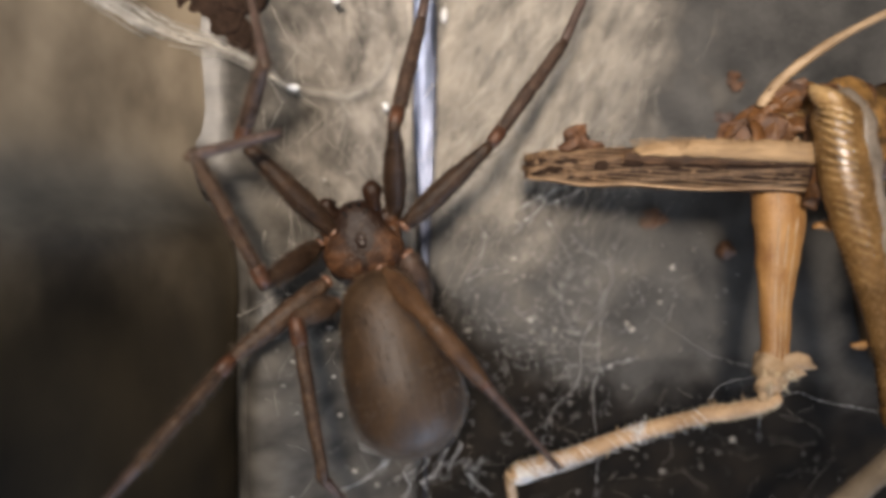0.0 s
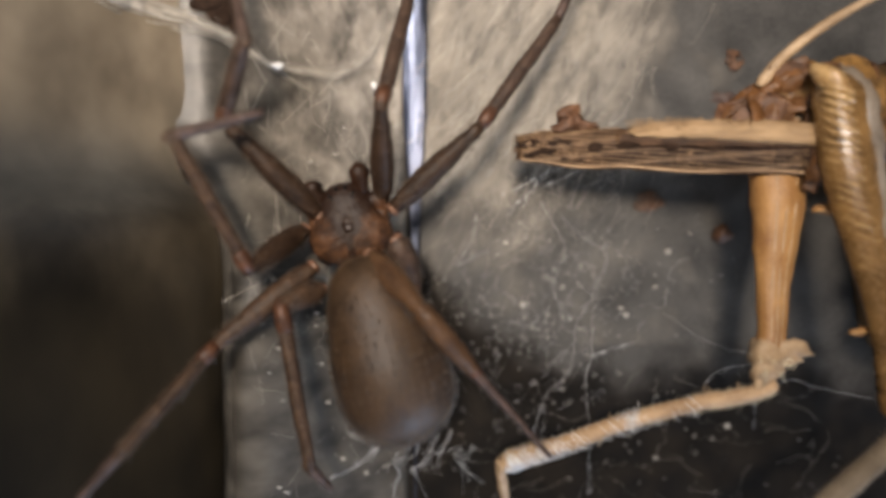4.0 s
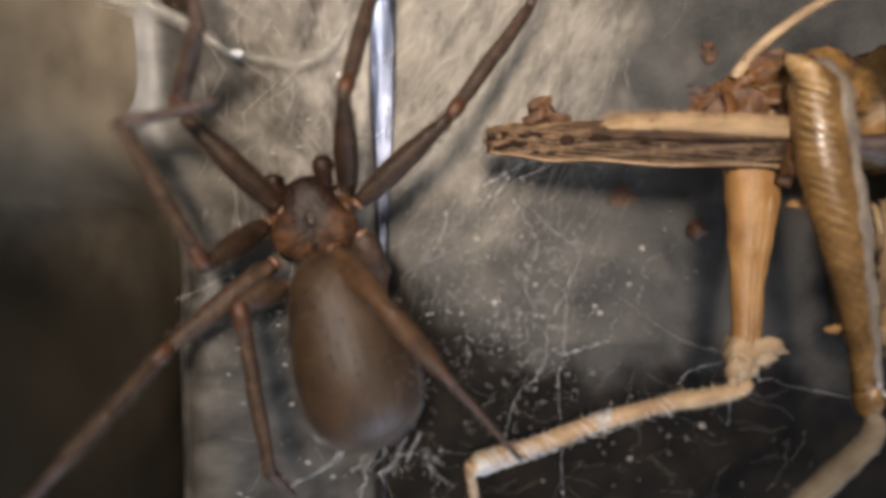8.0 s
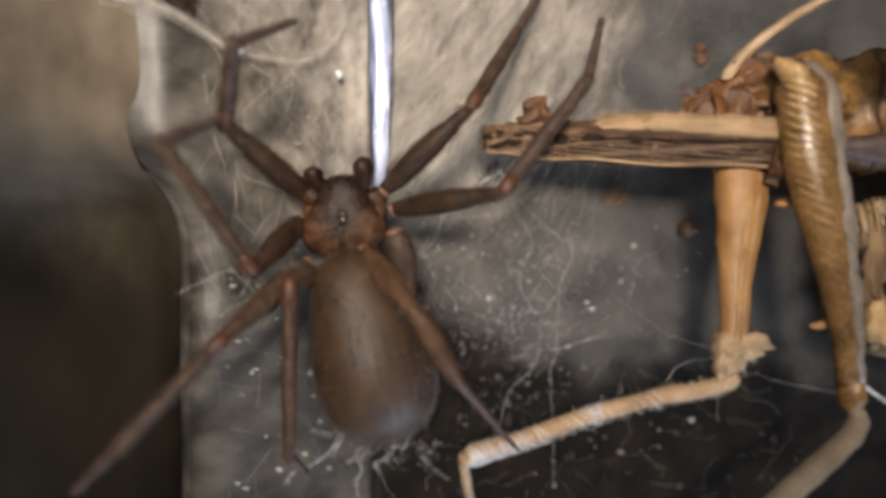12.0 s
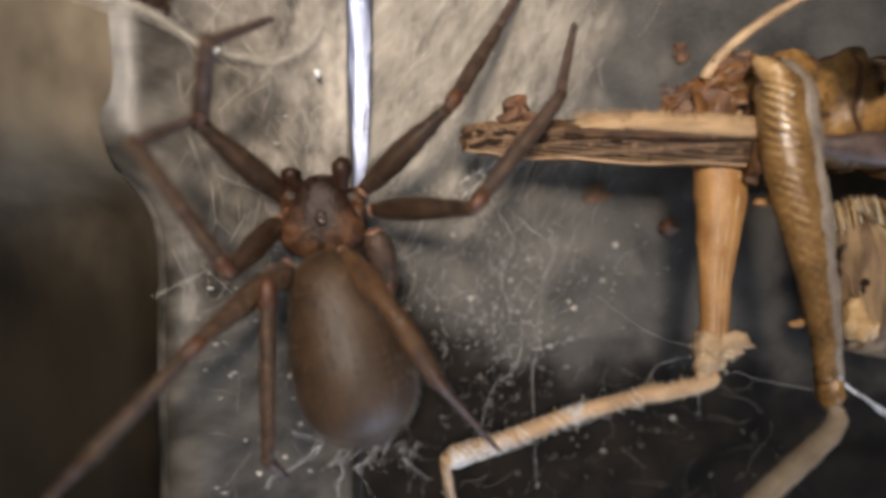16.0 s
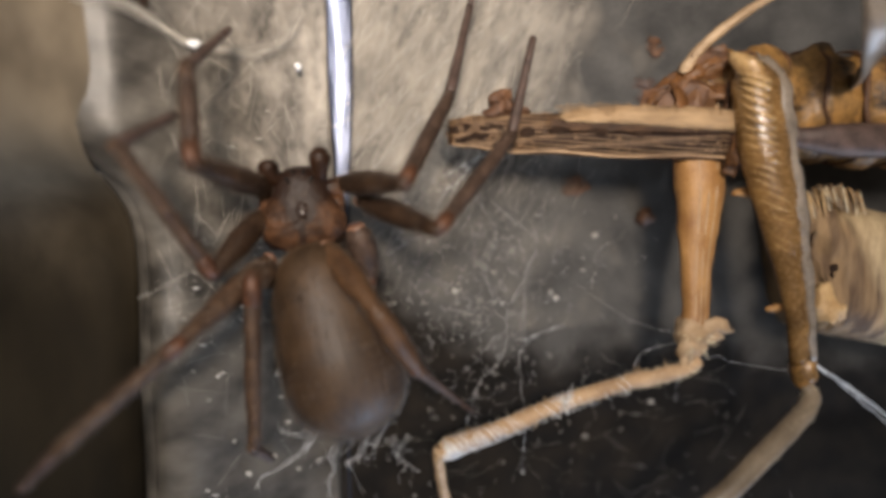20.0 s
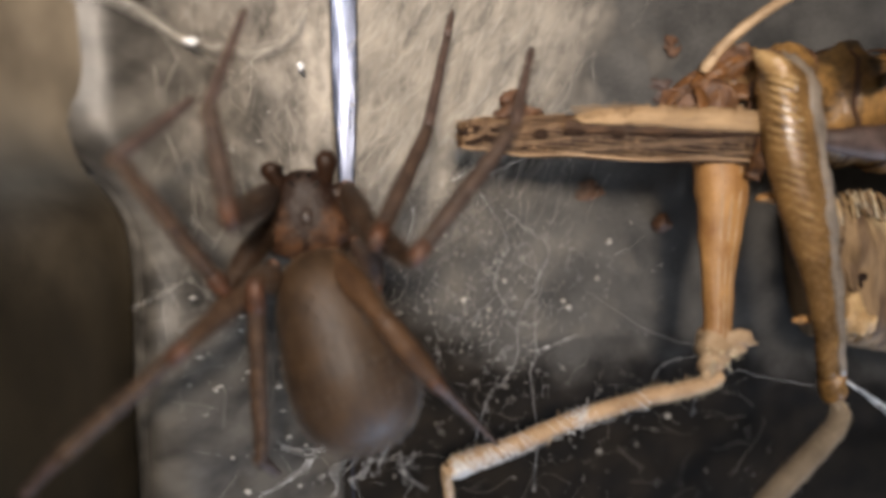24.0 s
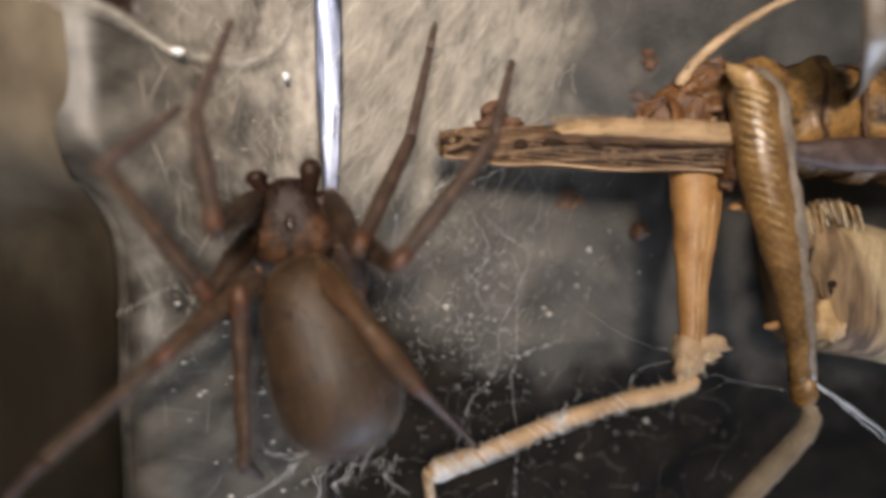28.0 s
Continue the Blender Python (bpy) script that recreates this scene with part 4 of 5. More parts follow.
    for pts, w in (([(11.3, -3.9, 5.1), (11.75, -3.72, 5.1), (12.15, -3.85, 5.05), (12.5, -4.0, 4.9)], 0.26), ([(11.4, -4.3, 4.9), (11.8, -4.15, 5.0), (12.3, -4.2, 4.8)], 0.2), ([(10.8, -4.6, 5.0), (10.75, -5.0, 5.0), (10.9, -5.3, 4.9)], 0.16)):
        bm = bmesh.new()
        tube(bm, spline(pts, 12), blend([w, w * 1.1, w * 0.9, w * 0.25], 12), 10, 0.6)
        rough_up(bm.verts, 0.11, 3.5)
        part("knee_lobe", bm, PALE, knee)
    for _ in range(26):
        bm = bmesh.new()
        d = Vector((rng.uniform(-1, 1), rng.uniform(-1, 0.4), rng.uniform(0, 1)))
        spike(bm, Vector((11.05, -4.2, 4.95)) + d.normalized() * 0.5, d + Vector((0, -0.4, 0)), 0.045, rng.uniform(0.15, 0.45))
        part("splinter", bm, FIBRE, knee)
    t1 = [(11.25, -4.95, 5.0), (10.65, -5.28, 4.9), (9.7, -5.5, 4.75), (8.65, -5.73, 4.6), (6.6, -6.46, 4.1), (4.46, -7.32, 3.8), (3.0, -7.8, 3.7), (2.5, -7.98, 3.7)]
    rt = [0.22, 0.25, 0.27, 0.27, 0.28, 0.30, 0.34, 0.28]
    bm = bmesh.new()
    tube(bm, spline(t1, 46), blend(rt, 46), 12)
    rough_up(bm.verts, 0.06, 3)
    tib = part("hind_tibia", bm, SHIN, g, "straw-coloured fuzzy shin")
    bm = bmesh.new()
    fuzz(bm, t1, rt, 1100, 0.16)
    part("fuzz", bm, FIBRE, tib)
    for i, u in ((16, 1), (17, 1), (27, 1), (28, -1), (36, 1), (10, 1)):
        bm = bmesh.new()
        q = spline(t1, 46)[i]
        spike(bm, q + Vector((0, 0.2 * u, 0.1)), (-0.4, 0.9 * u, 0.25), 0.07, 0.42)
        part("spine", bm, PALE, tib)
    bm = bmesh.new()
    for _ in range(120):
        p = Vector((6.78 + rng.gauss(0, 0.13), -6.28 + rng.gauss(0, 0.13), 4.36 + rng.gauss(0, 0.06)))
        d = Vector([rng.gauss(0, 0.12) for _ in range(3)])
        tube(bm, [p, p + d * 0.5 + Vector((0, 0, 0.03)), p + d], 0.014, 4)
    part("silk_tuft", bm, WHITE_SILK, tib, "white tuft of silk")
    bm = bmesh.new()
    ts = [(2.5, -7.98, 3.7), (2.42, -8.4, 3.5), (2.59, -9.33, 3.0), (2.89, -10.75, 2.2), (3.19, -12.57, 1.0), (3.3, -13.4, -0.22)]
    tube(bm, spline(ts, 26), blend([0.3, 0.2, 0.19, 0.2, 0.16, 0.08], 26), 9)
    rough_up(bm.verts, 0.05, 3)
    part("tarsus", bm, PALE, g, "pale dried foot")
    # near hind leg
    f2 = [(12.75, 4.95, 5.2), (12.85, 4.2, 5.6), (13.0, 2.41, 5.8), (13.37, 0.57, 5.9), (13.93, -1.68, 5.9), (14.25, -3.38, 5.9), (14.6, -5.0, 5.6)]
    r2 = [0.5, 0.86, 0.88, 0.78, 0.55, 0.42, 0.38]
    bm = bmesh.new()
    tube(bm, spline(f2, 40), blend(r2, 40), 18, 0.8)
    rough_up(bm.verts, 0.03, 2)
    leg2 = part("hind_femur", bm, GOLD, g, "glossy golden hind thigh with herringbone ribs")
    bm = bmesh.new()
    ridge_rows(bm, f2[:5], 27, blend([0.09, 0.12, 0.10, 0.06, 0.035, 0.02, 0.015], 27), blend(r2[:5], 27), (1,))
    rough_up(bm.verts, 0.08, 1.7)
    rough_up(bm.verts, 0.03, 6)
    part("herringbone_ribs", bm, RIB, leg2)
    bm = bmesh.new()
    ridge_rows(bm, [(x + 0.55 * r, y, z + 0.22) for (x, y, z), r in zip(f2[:6], r2)], 25, blend([0.05, 0.06, 0.06, 0.04], 25), blend([0.44 * r for r in r2[:6]], 25))
    rough_up(bm.verts, 0.05, 1.7)
    part("keel_ribs", bm, KEEL, leg2, "faint grey-tan herringbone ribs")
    bm = bmesh.new()
    q = spline(f2, 40)
    tube(bm, [p + Vector((w * 0.58, 0.1, 0.30)) for p, w in zip(q, blend(r2, 40))], [0.56 * w * (1 - 0.35 * k / 39) for k, w in enumerate(blend(r2, 40))], 14, 0.7)
    rough_up(bm.verts, 0.1, 1.8)
    part("keel", bm, KEEL, leg2, "greyish translucent keel")
    bm = bmesh.new()
    v = ball(bm, (13.75, -3.15, 5.5), 0.34, (1.2, 0.4, 0.5), 12) + ball(bm, (12.75, 0.75, 5.2), 0.4, (1.2, 0.4, 0.6), 10)
    rough_up(v, 0.12, 3)
    part("spur", bm, STRAW, leg2)
    bm = bmesh.new()
    v = ball(bm, (14.7, -5.3, 5.6), 0.55, (0.8, 1.2, 0.8), 14)
    rough_up(v, 0.12, 2.4)
    part("knee", bm, TRUNK, g, "brown knee")
    t2 = [(14.78, -5.8, 5.7), (14.6, -6.4, 6.0), (13.04, -7.41, 6.5), (10.79, -8.9, 7.0), (8.96, -10.4, 6.6), (6.5, -12.5, 3.0), (5.7, -13.1, -0.2)]
    bm = bmesh.new()
    tube(bm, spline(t2, 36), blend([0.26, 0.34, 0.36, 0.36, 0.35, 0.3, 0.18], 36), 12)
    rough_up(bm.verts, 0.05, 3)
    tb = part("hind_tibia", bm, GREY_TAN, g, "greyish tan shin")
    bm = bmesh.new()
    fuzz(bm, t2, [0.26, 0.34, 0.36, 0.36, 0.35, 0.3, 0.18], 300, 0.1)
    part("fuzz", bm, FIBRE, tb)
    # front leg, feeler and a pale wing case
    bm = bmesh.new()
    a = [(11.0, 4.9, 4.2), (11.16, 5.19, 4.3), (11.76, 5.93, 4.5), (12.96, 6.86, 4.8), (14.5, 7.7, 5.0), (16.0, 8.3, 4.8)]
    tube(bm, spline(a, 24), blend([0.16, 0.2, 0.19, 0.17, 0.13, 0.08], 24), 9)
    rough_up(bm.verts, 0.04, 3)
    part("front_leg", bm, PALE, g, "pale thin front leg")
    bm = bmesh.new()
    tube(bm, spline([(16.6, 4.3, 5.0), (15.5, 4.7, 7.4), (15.1, 5.5, 8.6), (15.1, 6.4, 8.9), (15.6, 7.8, 8.9)], 20), blend([0.2, 0.55, 1.0, 1.25, 0.9], 20), 12, 0.3)
    part("wing_case", bm, KEEL, g, "pale cream wing case")
    bm = bmesh.new()
    tube(bm, spline([(14.0, 2.6, 5.4), (16, 2.5, 5.6), (18.5, 2.4, 5.6), (22, 2.2, 5.0)], 20), blend([0.3, 0.55, 0.6, 0.5], 20), 10, 0.6)
    rough_up(bm.verts, 0.1, 1.5)
    part("flank", bm, TARSUS, g, "dusty mauve-brown flank")
    return g


# ---- wood, crumbs, silk ----
def wood_chunk():
    w = thing("wood_chunk", "broken chunk of weathered tan wood with split fibres", "wood", (19, -2.5, -0.0))
    ax = Vector((1, -0.22, 0)).normalized()
    side = Vector((0.22, 1, 0)).normalized()
    bm = bmesh.new()
    start = Vector((15.85, -1.72, 2.62))
    box_in = lambda c: math.copysign(abs(c) ** 0.6, c)
    rings, n = [], 96
    for i in range(70):
        u = (i / 69) ** 2
        ring = []
        for k in range(n):
            a = 2 * math.pi * k / n
            c, h = box_in(math.cos(a)), box_in(math.sin(a))
            p = start + ax * (u * 13) + side * c * 2.45 + Vector((0, 0, 2.45 * h))
            # ragged slanting end
            cutoff = 15.45 + (0.8 - p.y) * 0.155 - p.x + 13 * u * ax.x
            ragged = 0.30 * noise.noise(Vector((p.y * 2.6, h * 1.5, 2))) + 0.15 * noise.noise(Vector((p.y * 6.0, h * 3, 4)))
            p += ax * (cutoff + ragged + 0.5 * (1 - h)) * (1 - u) ** 6
            # split grain, deep at the rotten end
            rot = 1 if p.x < 17.0 else 0.35
            q = Vector((p.x * 3.2 + p.y * 0.5, p.y * 0.45, p.z * 0.6))
            d = rot * (0.16 * noise.noise(q) + 0.09 * noise.noise(q * 2.3)) + 0.10 * noise.noise(p * 0.8)
            d -= 0.75 * math.exp(-((p.x - 15.75) / 0.35) ** 2 - ((p.y + 1.3) / 0.8) ** 2) + 0.35 * math.exp(-((p.x - 16.35) / 0.2) ** 2 - ((p.y + 2.2) / 0.6) ** 2)
            p += Vector((0, 0, d * max(h, 0.0))) + side * (d * c)
            ring.append(bm.verts.new(p))
        rings.append(ring)
    for a, b in zip(rings, rings[1:]):
        for k in range(n):
            bm.faces.new((a[k], a[(k + 1) % n], b[(k + 1) % n], b[k]))
    bm.faces.new(rings[0])
    bm.faces.new(rings[-1][::-1])
    body = part("body", bm, BARK, w)
    # Near-black plugs paint the shade inside the two hollows.
    for k, (x, y, z, rx, ry, rz, mat, label) in enumerate((
            (15.75, -1.3, 4.35, 0.26, 0.62, 0.16, WING_DARK, "dark rotted hollow"), (16.35, -2.2, 4.72, 0.15, 0.42, 0.14, WING_DARK, "dark rotted hollow"),
            (16.1, -3.15, 4.75, 0.5, 0.72, 0.42, KNOT, "orange-tan rounded knob"), (16.55, -3.5, 4.7, 0.35, 0.45, 0.35, KNOT, "orange-tan rounded knob"))):
        bm = bmesh.new()
        v = ball(bm, (x, y, z), 1, (rx, ry, rz), 20)
        rough_up(v, 0.25, 1.6, k)
        rough_up(v, 0.12, 5, k)
        part("hollow" if mat == WING_DARK else "knob", bm, mat, body, label)
    for k in range(84):
        f = rng.random()
        p = Vector((15.3 + 2.2 * f, 0.55 + 0.35 * math.sin(3 * f), 4.2 + 0.7 * rng.random()))
        low = rng.uniform(0.3, 0.9)
        r = rng.uniform(0.02, 0.04)
        bm = bmesh.new()
        tube(bm, [p + Vector((0.04, -low, 0.2)), p, p + Vector((rng.gauss(0, 0.06), rng.uniform(0.03, 0.2), rng.uniform(-0.25, 0.0)))], [r, r, r * 0.25], 5)
        part("splinter", bm, FIBRE if rng.random() < 0.35 else KNOT if rng.random() < 0.5 else BROWN_FIBRE, body)


def crumb(at, r, mat, label, name="crumb", group="", squash=(1, 0.8, 0.6), seed=0):
    bm = bmesh.new()
    v = ball(bm, (at[0], at[1], at[2] + r * squash[2] * 0.9), r, squash, 14)
    rough_up(v, r * 0.5, 1.1 / r, seed)
    rough_up(v, r * 0.28, 3.1 / r, seed + 5)
    alone(name, bm, mat, label, name.replace("_", " "), group)


def litter():
    for i, (x, y, z, r, mat, sq) in enumerate((
            (11.96, 6.95, 0.0, 0.46, RUST, (0.8, 1.1, 0.12)), (8.59, 1.22, 0.0, 0.5, RUST, (1.2, 0.8, 0.12)), (11.58, 5.2, 0.0, 0.6, TARSUS, (1.2, 0.8, 0.03)))):
        crumb((x, y, z), r, mat, "flake of rust-brown insect husk on the floor" if i < 2 else "dark smear of dried dirt on the floor", "husk_flake", "husk flakes", sq, i)
    crumb((11.5, -0.08, 0.0), 0.36, RUST, "brown chip of dry plant matter on the floor", "chip", "", (0.9, 1.0, 0.8), 5)
    bm = bmesh.new()
    v = ball(bm, (4.9, 4.0, 3.3), 0.5, (0.9, 1.1, 0.45), 12) + ball(bm, (4.55, 3.72, 3.35), 0.35, (1.4, 0.8, 0.5), 10) + ball(bm, (5.3, 3.65, 3.5), 0.3, (1.2, 0.8, 0.6), 10)
    rough_up(v, 0.28, 2)
    rough_up(v, 0.14, 6)
    alone("leaf_scrap", bm, RUST, "crumpled rust-brown leaf scrap on the wing edge", "leaf scrap")
    for k, (x, y) in enumerate(((10.4, -5.9), (7.75, -3.3), (7.55, -3.05), (6.0, -3.9), (8.9, -2.2), (5.2, -2.2), (4.6, -3.3), (7.0, -5.6), (3.6, -2.9), (9.4, -0.8), (5.7, -6.6), (12.0, -7.9), (8.0, -8.3), (9.1, -9.2), (2.9, -0.4), (-3.4, -8.6), (-4.6, -7.6), (-2.2, -6.9), (-2.9, -7.5), (-3.9, -6.3), (-1.8, -8.1), (-4.2, -8.9), (-2.6, -9.4), (-5.0, -5.2), (-3.2, -5.6))):
        z = -0.28 if (y < -5 and x > 4) else (0.0 if x > -1 else (-1.9 - x) * 0.9 + 0.15)
        crumb((x, y, z), rng.uniform(0.05, 0.12), DUST, "tiny pale crumb caught in the silk", "crumb", "pale crumbs in the web", (1, 0.8, 0.7), k)


def strand(bm, pts, r):
    tube(bm, pts, r, 4)


def silk():
    # matted sheet, combed up and to the side
    bm = bmesh.new()
    nx, ny = 70, 120
    grid = [[bm.verts.new((-0.45 + 13 * i / nx, -4.5 + 24 * j / ny, 0.05)) for i in range(nx + 1)] for j in range(ny + 1)]
    for row in grid:
        for v in row:
            c = v.co
            q = Vector((c.x * 0.88 - c.y * 0.47, (c.x * 0.47 + c.y * 0.88) * 0.3, 0))
            c.z = 0.06 + 0.16 * abs(noise.noise(q * 1.1)) + 0.07 * abs(noise.noise(q * 3.0))
    for a, b in zip(grid, grid[1:]):
        for i in range(nx):
            bm.faces.new((a[i], a[i + 1], b[i + 1], b[i]))
    tagged(part("silk_mat", bm, MAT), "matted pale beige silk on the grey plastic", "spider silk", kind="stuff")
    bm = bmesh.new()
    for _ in range(760):
        x, y = rng.gauss(2.6, 2.6), rng.gauss(4.6, 3.8)
        if x < -0.3 or y < -3 - 0.2 * x:
            continue
        a = radians(rng.gauss(62, 20))
        ln = rng.uniform(0.8, 3.0)
        bend = rng.gauss(0, 0.35)
        z = abs(rng.gauss(0.22, 0.16)) + 0.05
        pts = []
        for k in range(6):
            f = k / 5 - 0.5
            b = a + bend * f
            pts.append((x + math.cos(b) * ln * f, y + math.sin(b) * ln * f, z + 0.1 * math.sin(math.pi * (f + 0.5)) * rng.random()))
        strand(bm, pts, rng.uniform(0.003, 0.007) if y > 2.2 else rng.uniform(0.0012, 0.0032))
    tagged(part("silk_sheet", bm, SILK), "fine pale silk fibres over the matted silk", "spider silk", kind="stuff")
    bm = bmesh.new()
    for _ in range(240):
        x, y = rng.uniform(-6.2, -1.3), rng.gauss(1.5, 5.0)
        a = radians(rng.gauss(95, 30))
        ln = rng.uniform(0.3, 1.6)
        pts = []
        for k in range(4):
            f = k / 3 - 0.5
            px = x + math.cos(a) * ln * f
            pts.append((px, y + math.sin(a) * ln * f, wall_z(px) + 0.05))
        strand(bm, pts, rng.uniform(0.002, 0.009) if y > -2 else rng.uniform(0.0015, 0.004))
    for _ in range(9):
        y = rng.gauss(-2.5, 2.6)
        ln, lean = rng.uniform(0.5, 2.6), rng.gauss(0, 0.5)
        prof = wall_profile(y)[14:]
        pts = []
        for k in range(6):
            x = edge_x(y) + 1.2 - ln * k / 5
            z = float(np.interp(x, [p[0] for p in prof[::-1]], [p[1] for p in prof[::-1]]))
            pts.append((x, y + lean * ln * k / 5, z + 0.05))
        strand(bm, pts, rng.uniform(0.0012, 0.0028))
    tagged(part("silk_on_wall", bm, SILK), "thin pale silk on the glossy wall", "spider silk", kind="stuff")
    # loose tangle over the grey and black floor
    bm = bmesh.new()
    for _ in range(30):
        p = Vector((rng.gauss(5.4, 1.9), rng.gauss(-3.2, 2.4), rng.uniform(0.1, 0.9)))
        a = rng.uniform(0, 6.28)
        pts = [p.copy()]
        for k in range(rng.randrange(3, 8)):
            a += rng.gauss(0, 0.6)
            p = p + Vector((math.cos(a), math.sin(a), rng.gauss(0, 0.15))) * rng.uniform(0.12, 0.4)
            p.z = max(p.z, 0.05 if p.y > -4 else -0.2)
            pts.append(p.copy())
        strand(bm, pts, rng.uniform(0.0016, 0.0036))
    for pts in ([(5.04, 0.57, 0.5), (6.17, -0.34, 0.5), (6.85, -1.02, 0.5), (6.38, -2.13, 0.6), (6.26, -2.58, 0.7), (6.12, -4.75, 1.2), (5.76, -5.51, 1.8), (5.44, -7.07, 3.9)],
                [(6.26, -2.58, 0.7), (5.6, -3.6, 0.8), (5.3, -5.2, 1.2), (4.2, -6.4, 1.5), (3.9, -8.4, 0.5)], [(6.12, -4.75, 1.2), (7.1, -4.5, 0.9), (8.0, -4.3, 0.5)],
                [(5.44, -7.07, 3.9), (5.8, -8.6, 2.2), (6.4, -10.6, -0.25)],
                [(4.2, 1.2, 0.4), (5.2, -0.6, 0.5), (4.7, -2.2, 0.5), (5.4, -3.4, 0.6)], [(0.9, -1.3, 1.2), (1.4, -0.5, 0.9), (1.7, 0.3, 0.5), (1.5, 1.2, 0.2)], [(0.9, -1.3, 1.2), (1.5, -1.0, 0.8), (2.2, -0.7, 0.3)],
                [(3.1, 1.6, 0.5), (4.2, 2.2, 1.4), (4.8, 2.4, 2.9)], [(3.4, 0.9, 0.3), (4.0, 1.9, 1.2), (4.2, 2.3, 2.8)], [(2.9, 0.6, 0.3), (3.6, 1.4, 0.8), (5.2, 2.2, 3.0)]):
        q = spline(pts, 30)
        strand(bm, [p + Vector([rng.gauss(0, 0.03) for _ in range(3)]) for p in q], [0.0035 + 0.014 * abs(noise.noise(p * 2.5)) for p in q])
        for p in q:
            if rng.random() < 0.12:
                grain(bm, p, rng.uniform(0.02, 0.055), (1, 1.6, 0.7))
    for _ in range(150):
        p = Vector((rng.gauss(4.0, 1.9), rng.gauss(-3.6, 2.3), rng.uniform(0.1, 0.8)))
        if p.x < 0.4:
            continue
        a, turn = rng.uniform(0, 6.28), rng.gauss(0, 0.9)
        pts = [p.copy()]
        for k in range(rng.randrange(3, 6)):
            a += turn
            p = p + Vector((math.cos(a), math.sin(a), rng.gauss(0, 0.3))) * rng.uniform(0.05, 0.13)
            pts.append(p.copy())
        strand(bm, pts, rng.uniform(0.002, 0.006))
    tagged(part("silk_tangle", bm, WHITE_SILK), "loose white silk threads in a tangle", "spider silk", kind="stuff")
    bm = bmesh.new()
    for _ in range(60):
        p = Vector((rng.uniform(-1, 17), rng.uniform(-12.5, -5), rng.uniform(-0.2, 0.3)))
        a = rng.uniform(0, 6.28)
        pts = [p.copy()]
        for k in range(rng.randrange(3, 9)):
            a += rng.gauss(0, 0.45)
            p = p + Vector((math.cos(a), math.sin(a), rng.gauss(0, 0.1))) * rng.uniform(0.15, 0.5)
            p.z = max(p.z, -0.22)
            pts.append(p.copy())
        strand(bm, pts, rng.uniform(0.0012, 0.0035))
    tagged(part("silk_wisps", bm, SILK), "faint wisps of silk over the black floor", "spider silk", kind="stuff")
    # thick threads under the abdomen
    bm = bmesh.new()
    for _ in range(11):
        p = Vector((rng.gauss(-0.4, 1.0), -7.2 - rng.random() * 0.8, 3.0 - rng.random()))
        a = rng.gauss(-1.5, 0.4)
        pts = [p.copy()]
        for k in range(6):
            a += rng.gauss(0, 0.42)
            p = p + Vector((math.cos(a), math.sin(a), -0.5)) * rng.uniform(0.2, 0.7)
            p.z = max(p.z, wall_z(p.x) if p.y > -2 else max(wall_z(p.x), -0.2) if p.x < -1 else -0.2)
            pts.append(p.copy())
        for k in range(rng.randrange(2, 7)):
            q = spline([v + Vector([rng.gauss(0, 0.07) for _ in range(3)]) for v in pts[:rng.randrange(3, 8)]], 22)
            w = rng.uniform(0.003, 0.009)
            strand(bm, [v + Vector([rng.gauss(0, 0.02) for _ in range(3)]) for v in q], [w * (0.3 + 1.8 * abs(noise.noise(v * 3))) for v in q])
    tagged(part("silk_threads", bm, WHITE_SILK), "thick pale silk threads behind the abdomen", "spider silk", kind="stuff")
    # guy lines between the legs of the grasshopper
    bm = bmesh.new()
    for pts, r in (([(11.3, -4.9, 5.1), (12.0, -4.85, 4.9), (12.8, -5.15, 4.7), (14.5, -5.4, 5.3)], 0.010), ([(14.9, -5.1, 5.4), (15.7, -5.28, 4.8), (17.28, -6.28, 4.5), (18.9, -7.35, 4.1), (22, -9.4, 3.0), (27, -12.7, -0.2)], 0.075), ([(14.95, -5.05, 5.4), (15.8, -5.4, 4.8), (17.3, -6.4, 4.4), (19.2, -7.7, 3.8), (22, -9.6, 2.8), (27, -13, -0.2)], 0.04), ([(14.9, -5.25, 5.4), (16.4, -5.7, 4.8), (18.9, -7.25, 4.1), (22, -9.3, 3.1), (27, -12.5, -0.2)], 0.03),
                   ([(10.9, -5.2, 4.7), (11.6, -6.0, 3.0), (12.41, -6.92, 1.2), (13.1, -7.95, -0.25)], 0.013), ([(10.6, -4.3, 4.8), (9.7, -4.7, 4.2), (9.2, -5.2, 4.3)], 0.011), ([(10.6, -4.0, 4.8), (9.9, -3.9, 4.3), (9.1, -3.5, 3.4), (8.4, -2.6, 0.1)], 0.008)):
        q = spline(pts, 24)
        strand(bm, [p + Vector([rng.gauss(0, 0.012) for _ in range(3)]) for p in q], [r * (0.25 + 0.9 * abs(noise.noise(p * 2))) for p in q])
    tagged(part("guy_lines", bm, WHITE_SILK), "taut white silk lines at the dried legs", "spider silk", kind="stuff")
    bm = bmesh.new()
    shin = spline([(2.5, -7.98, 3.7), (3.0, -7.8, 3.7), (4.46, -7.32, 3.8), (6.6, -6.46, 4.1), (8.65, -5.73, 4.6)], 60)
    for _ in range(520):
        i = min(58, int(abs(rng.gauss(0, 24))))
        p = shin[i]
        a = rng.uniform(-0.3, 3.4)
        pts = [p + Vector((0.3 * f, 0.36 * math.cos(a + f), 0.36 * math.sin(a + f))) for f in (0, 0.4, 0.8, 1.2)]
        strand(bm, pts, rng.uniform(0.003, 0.010))
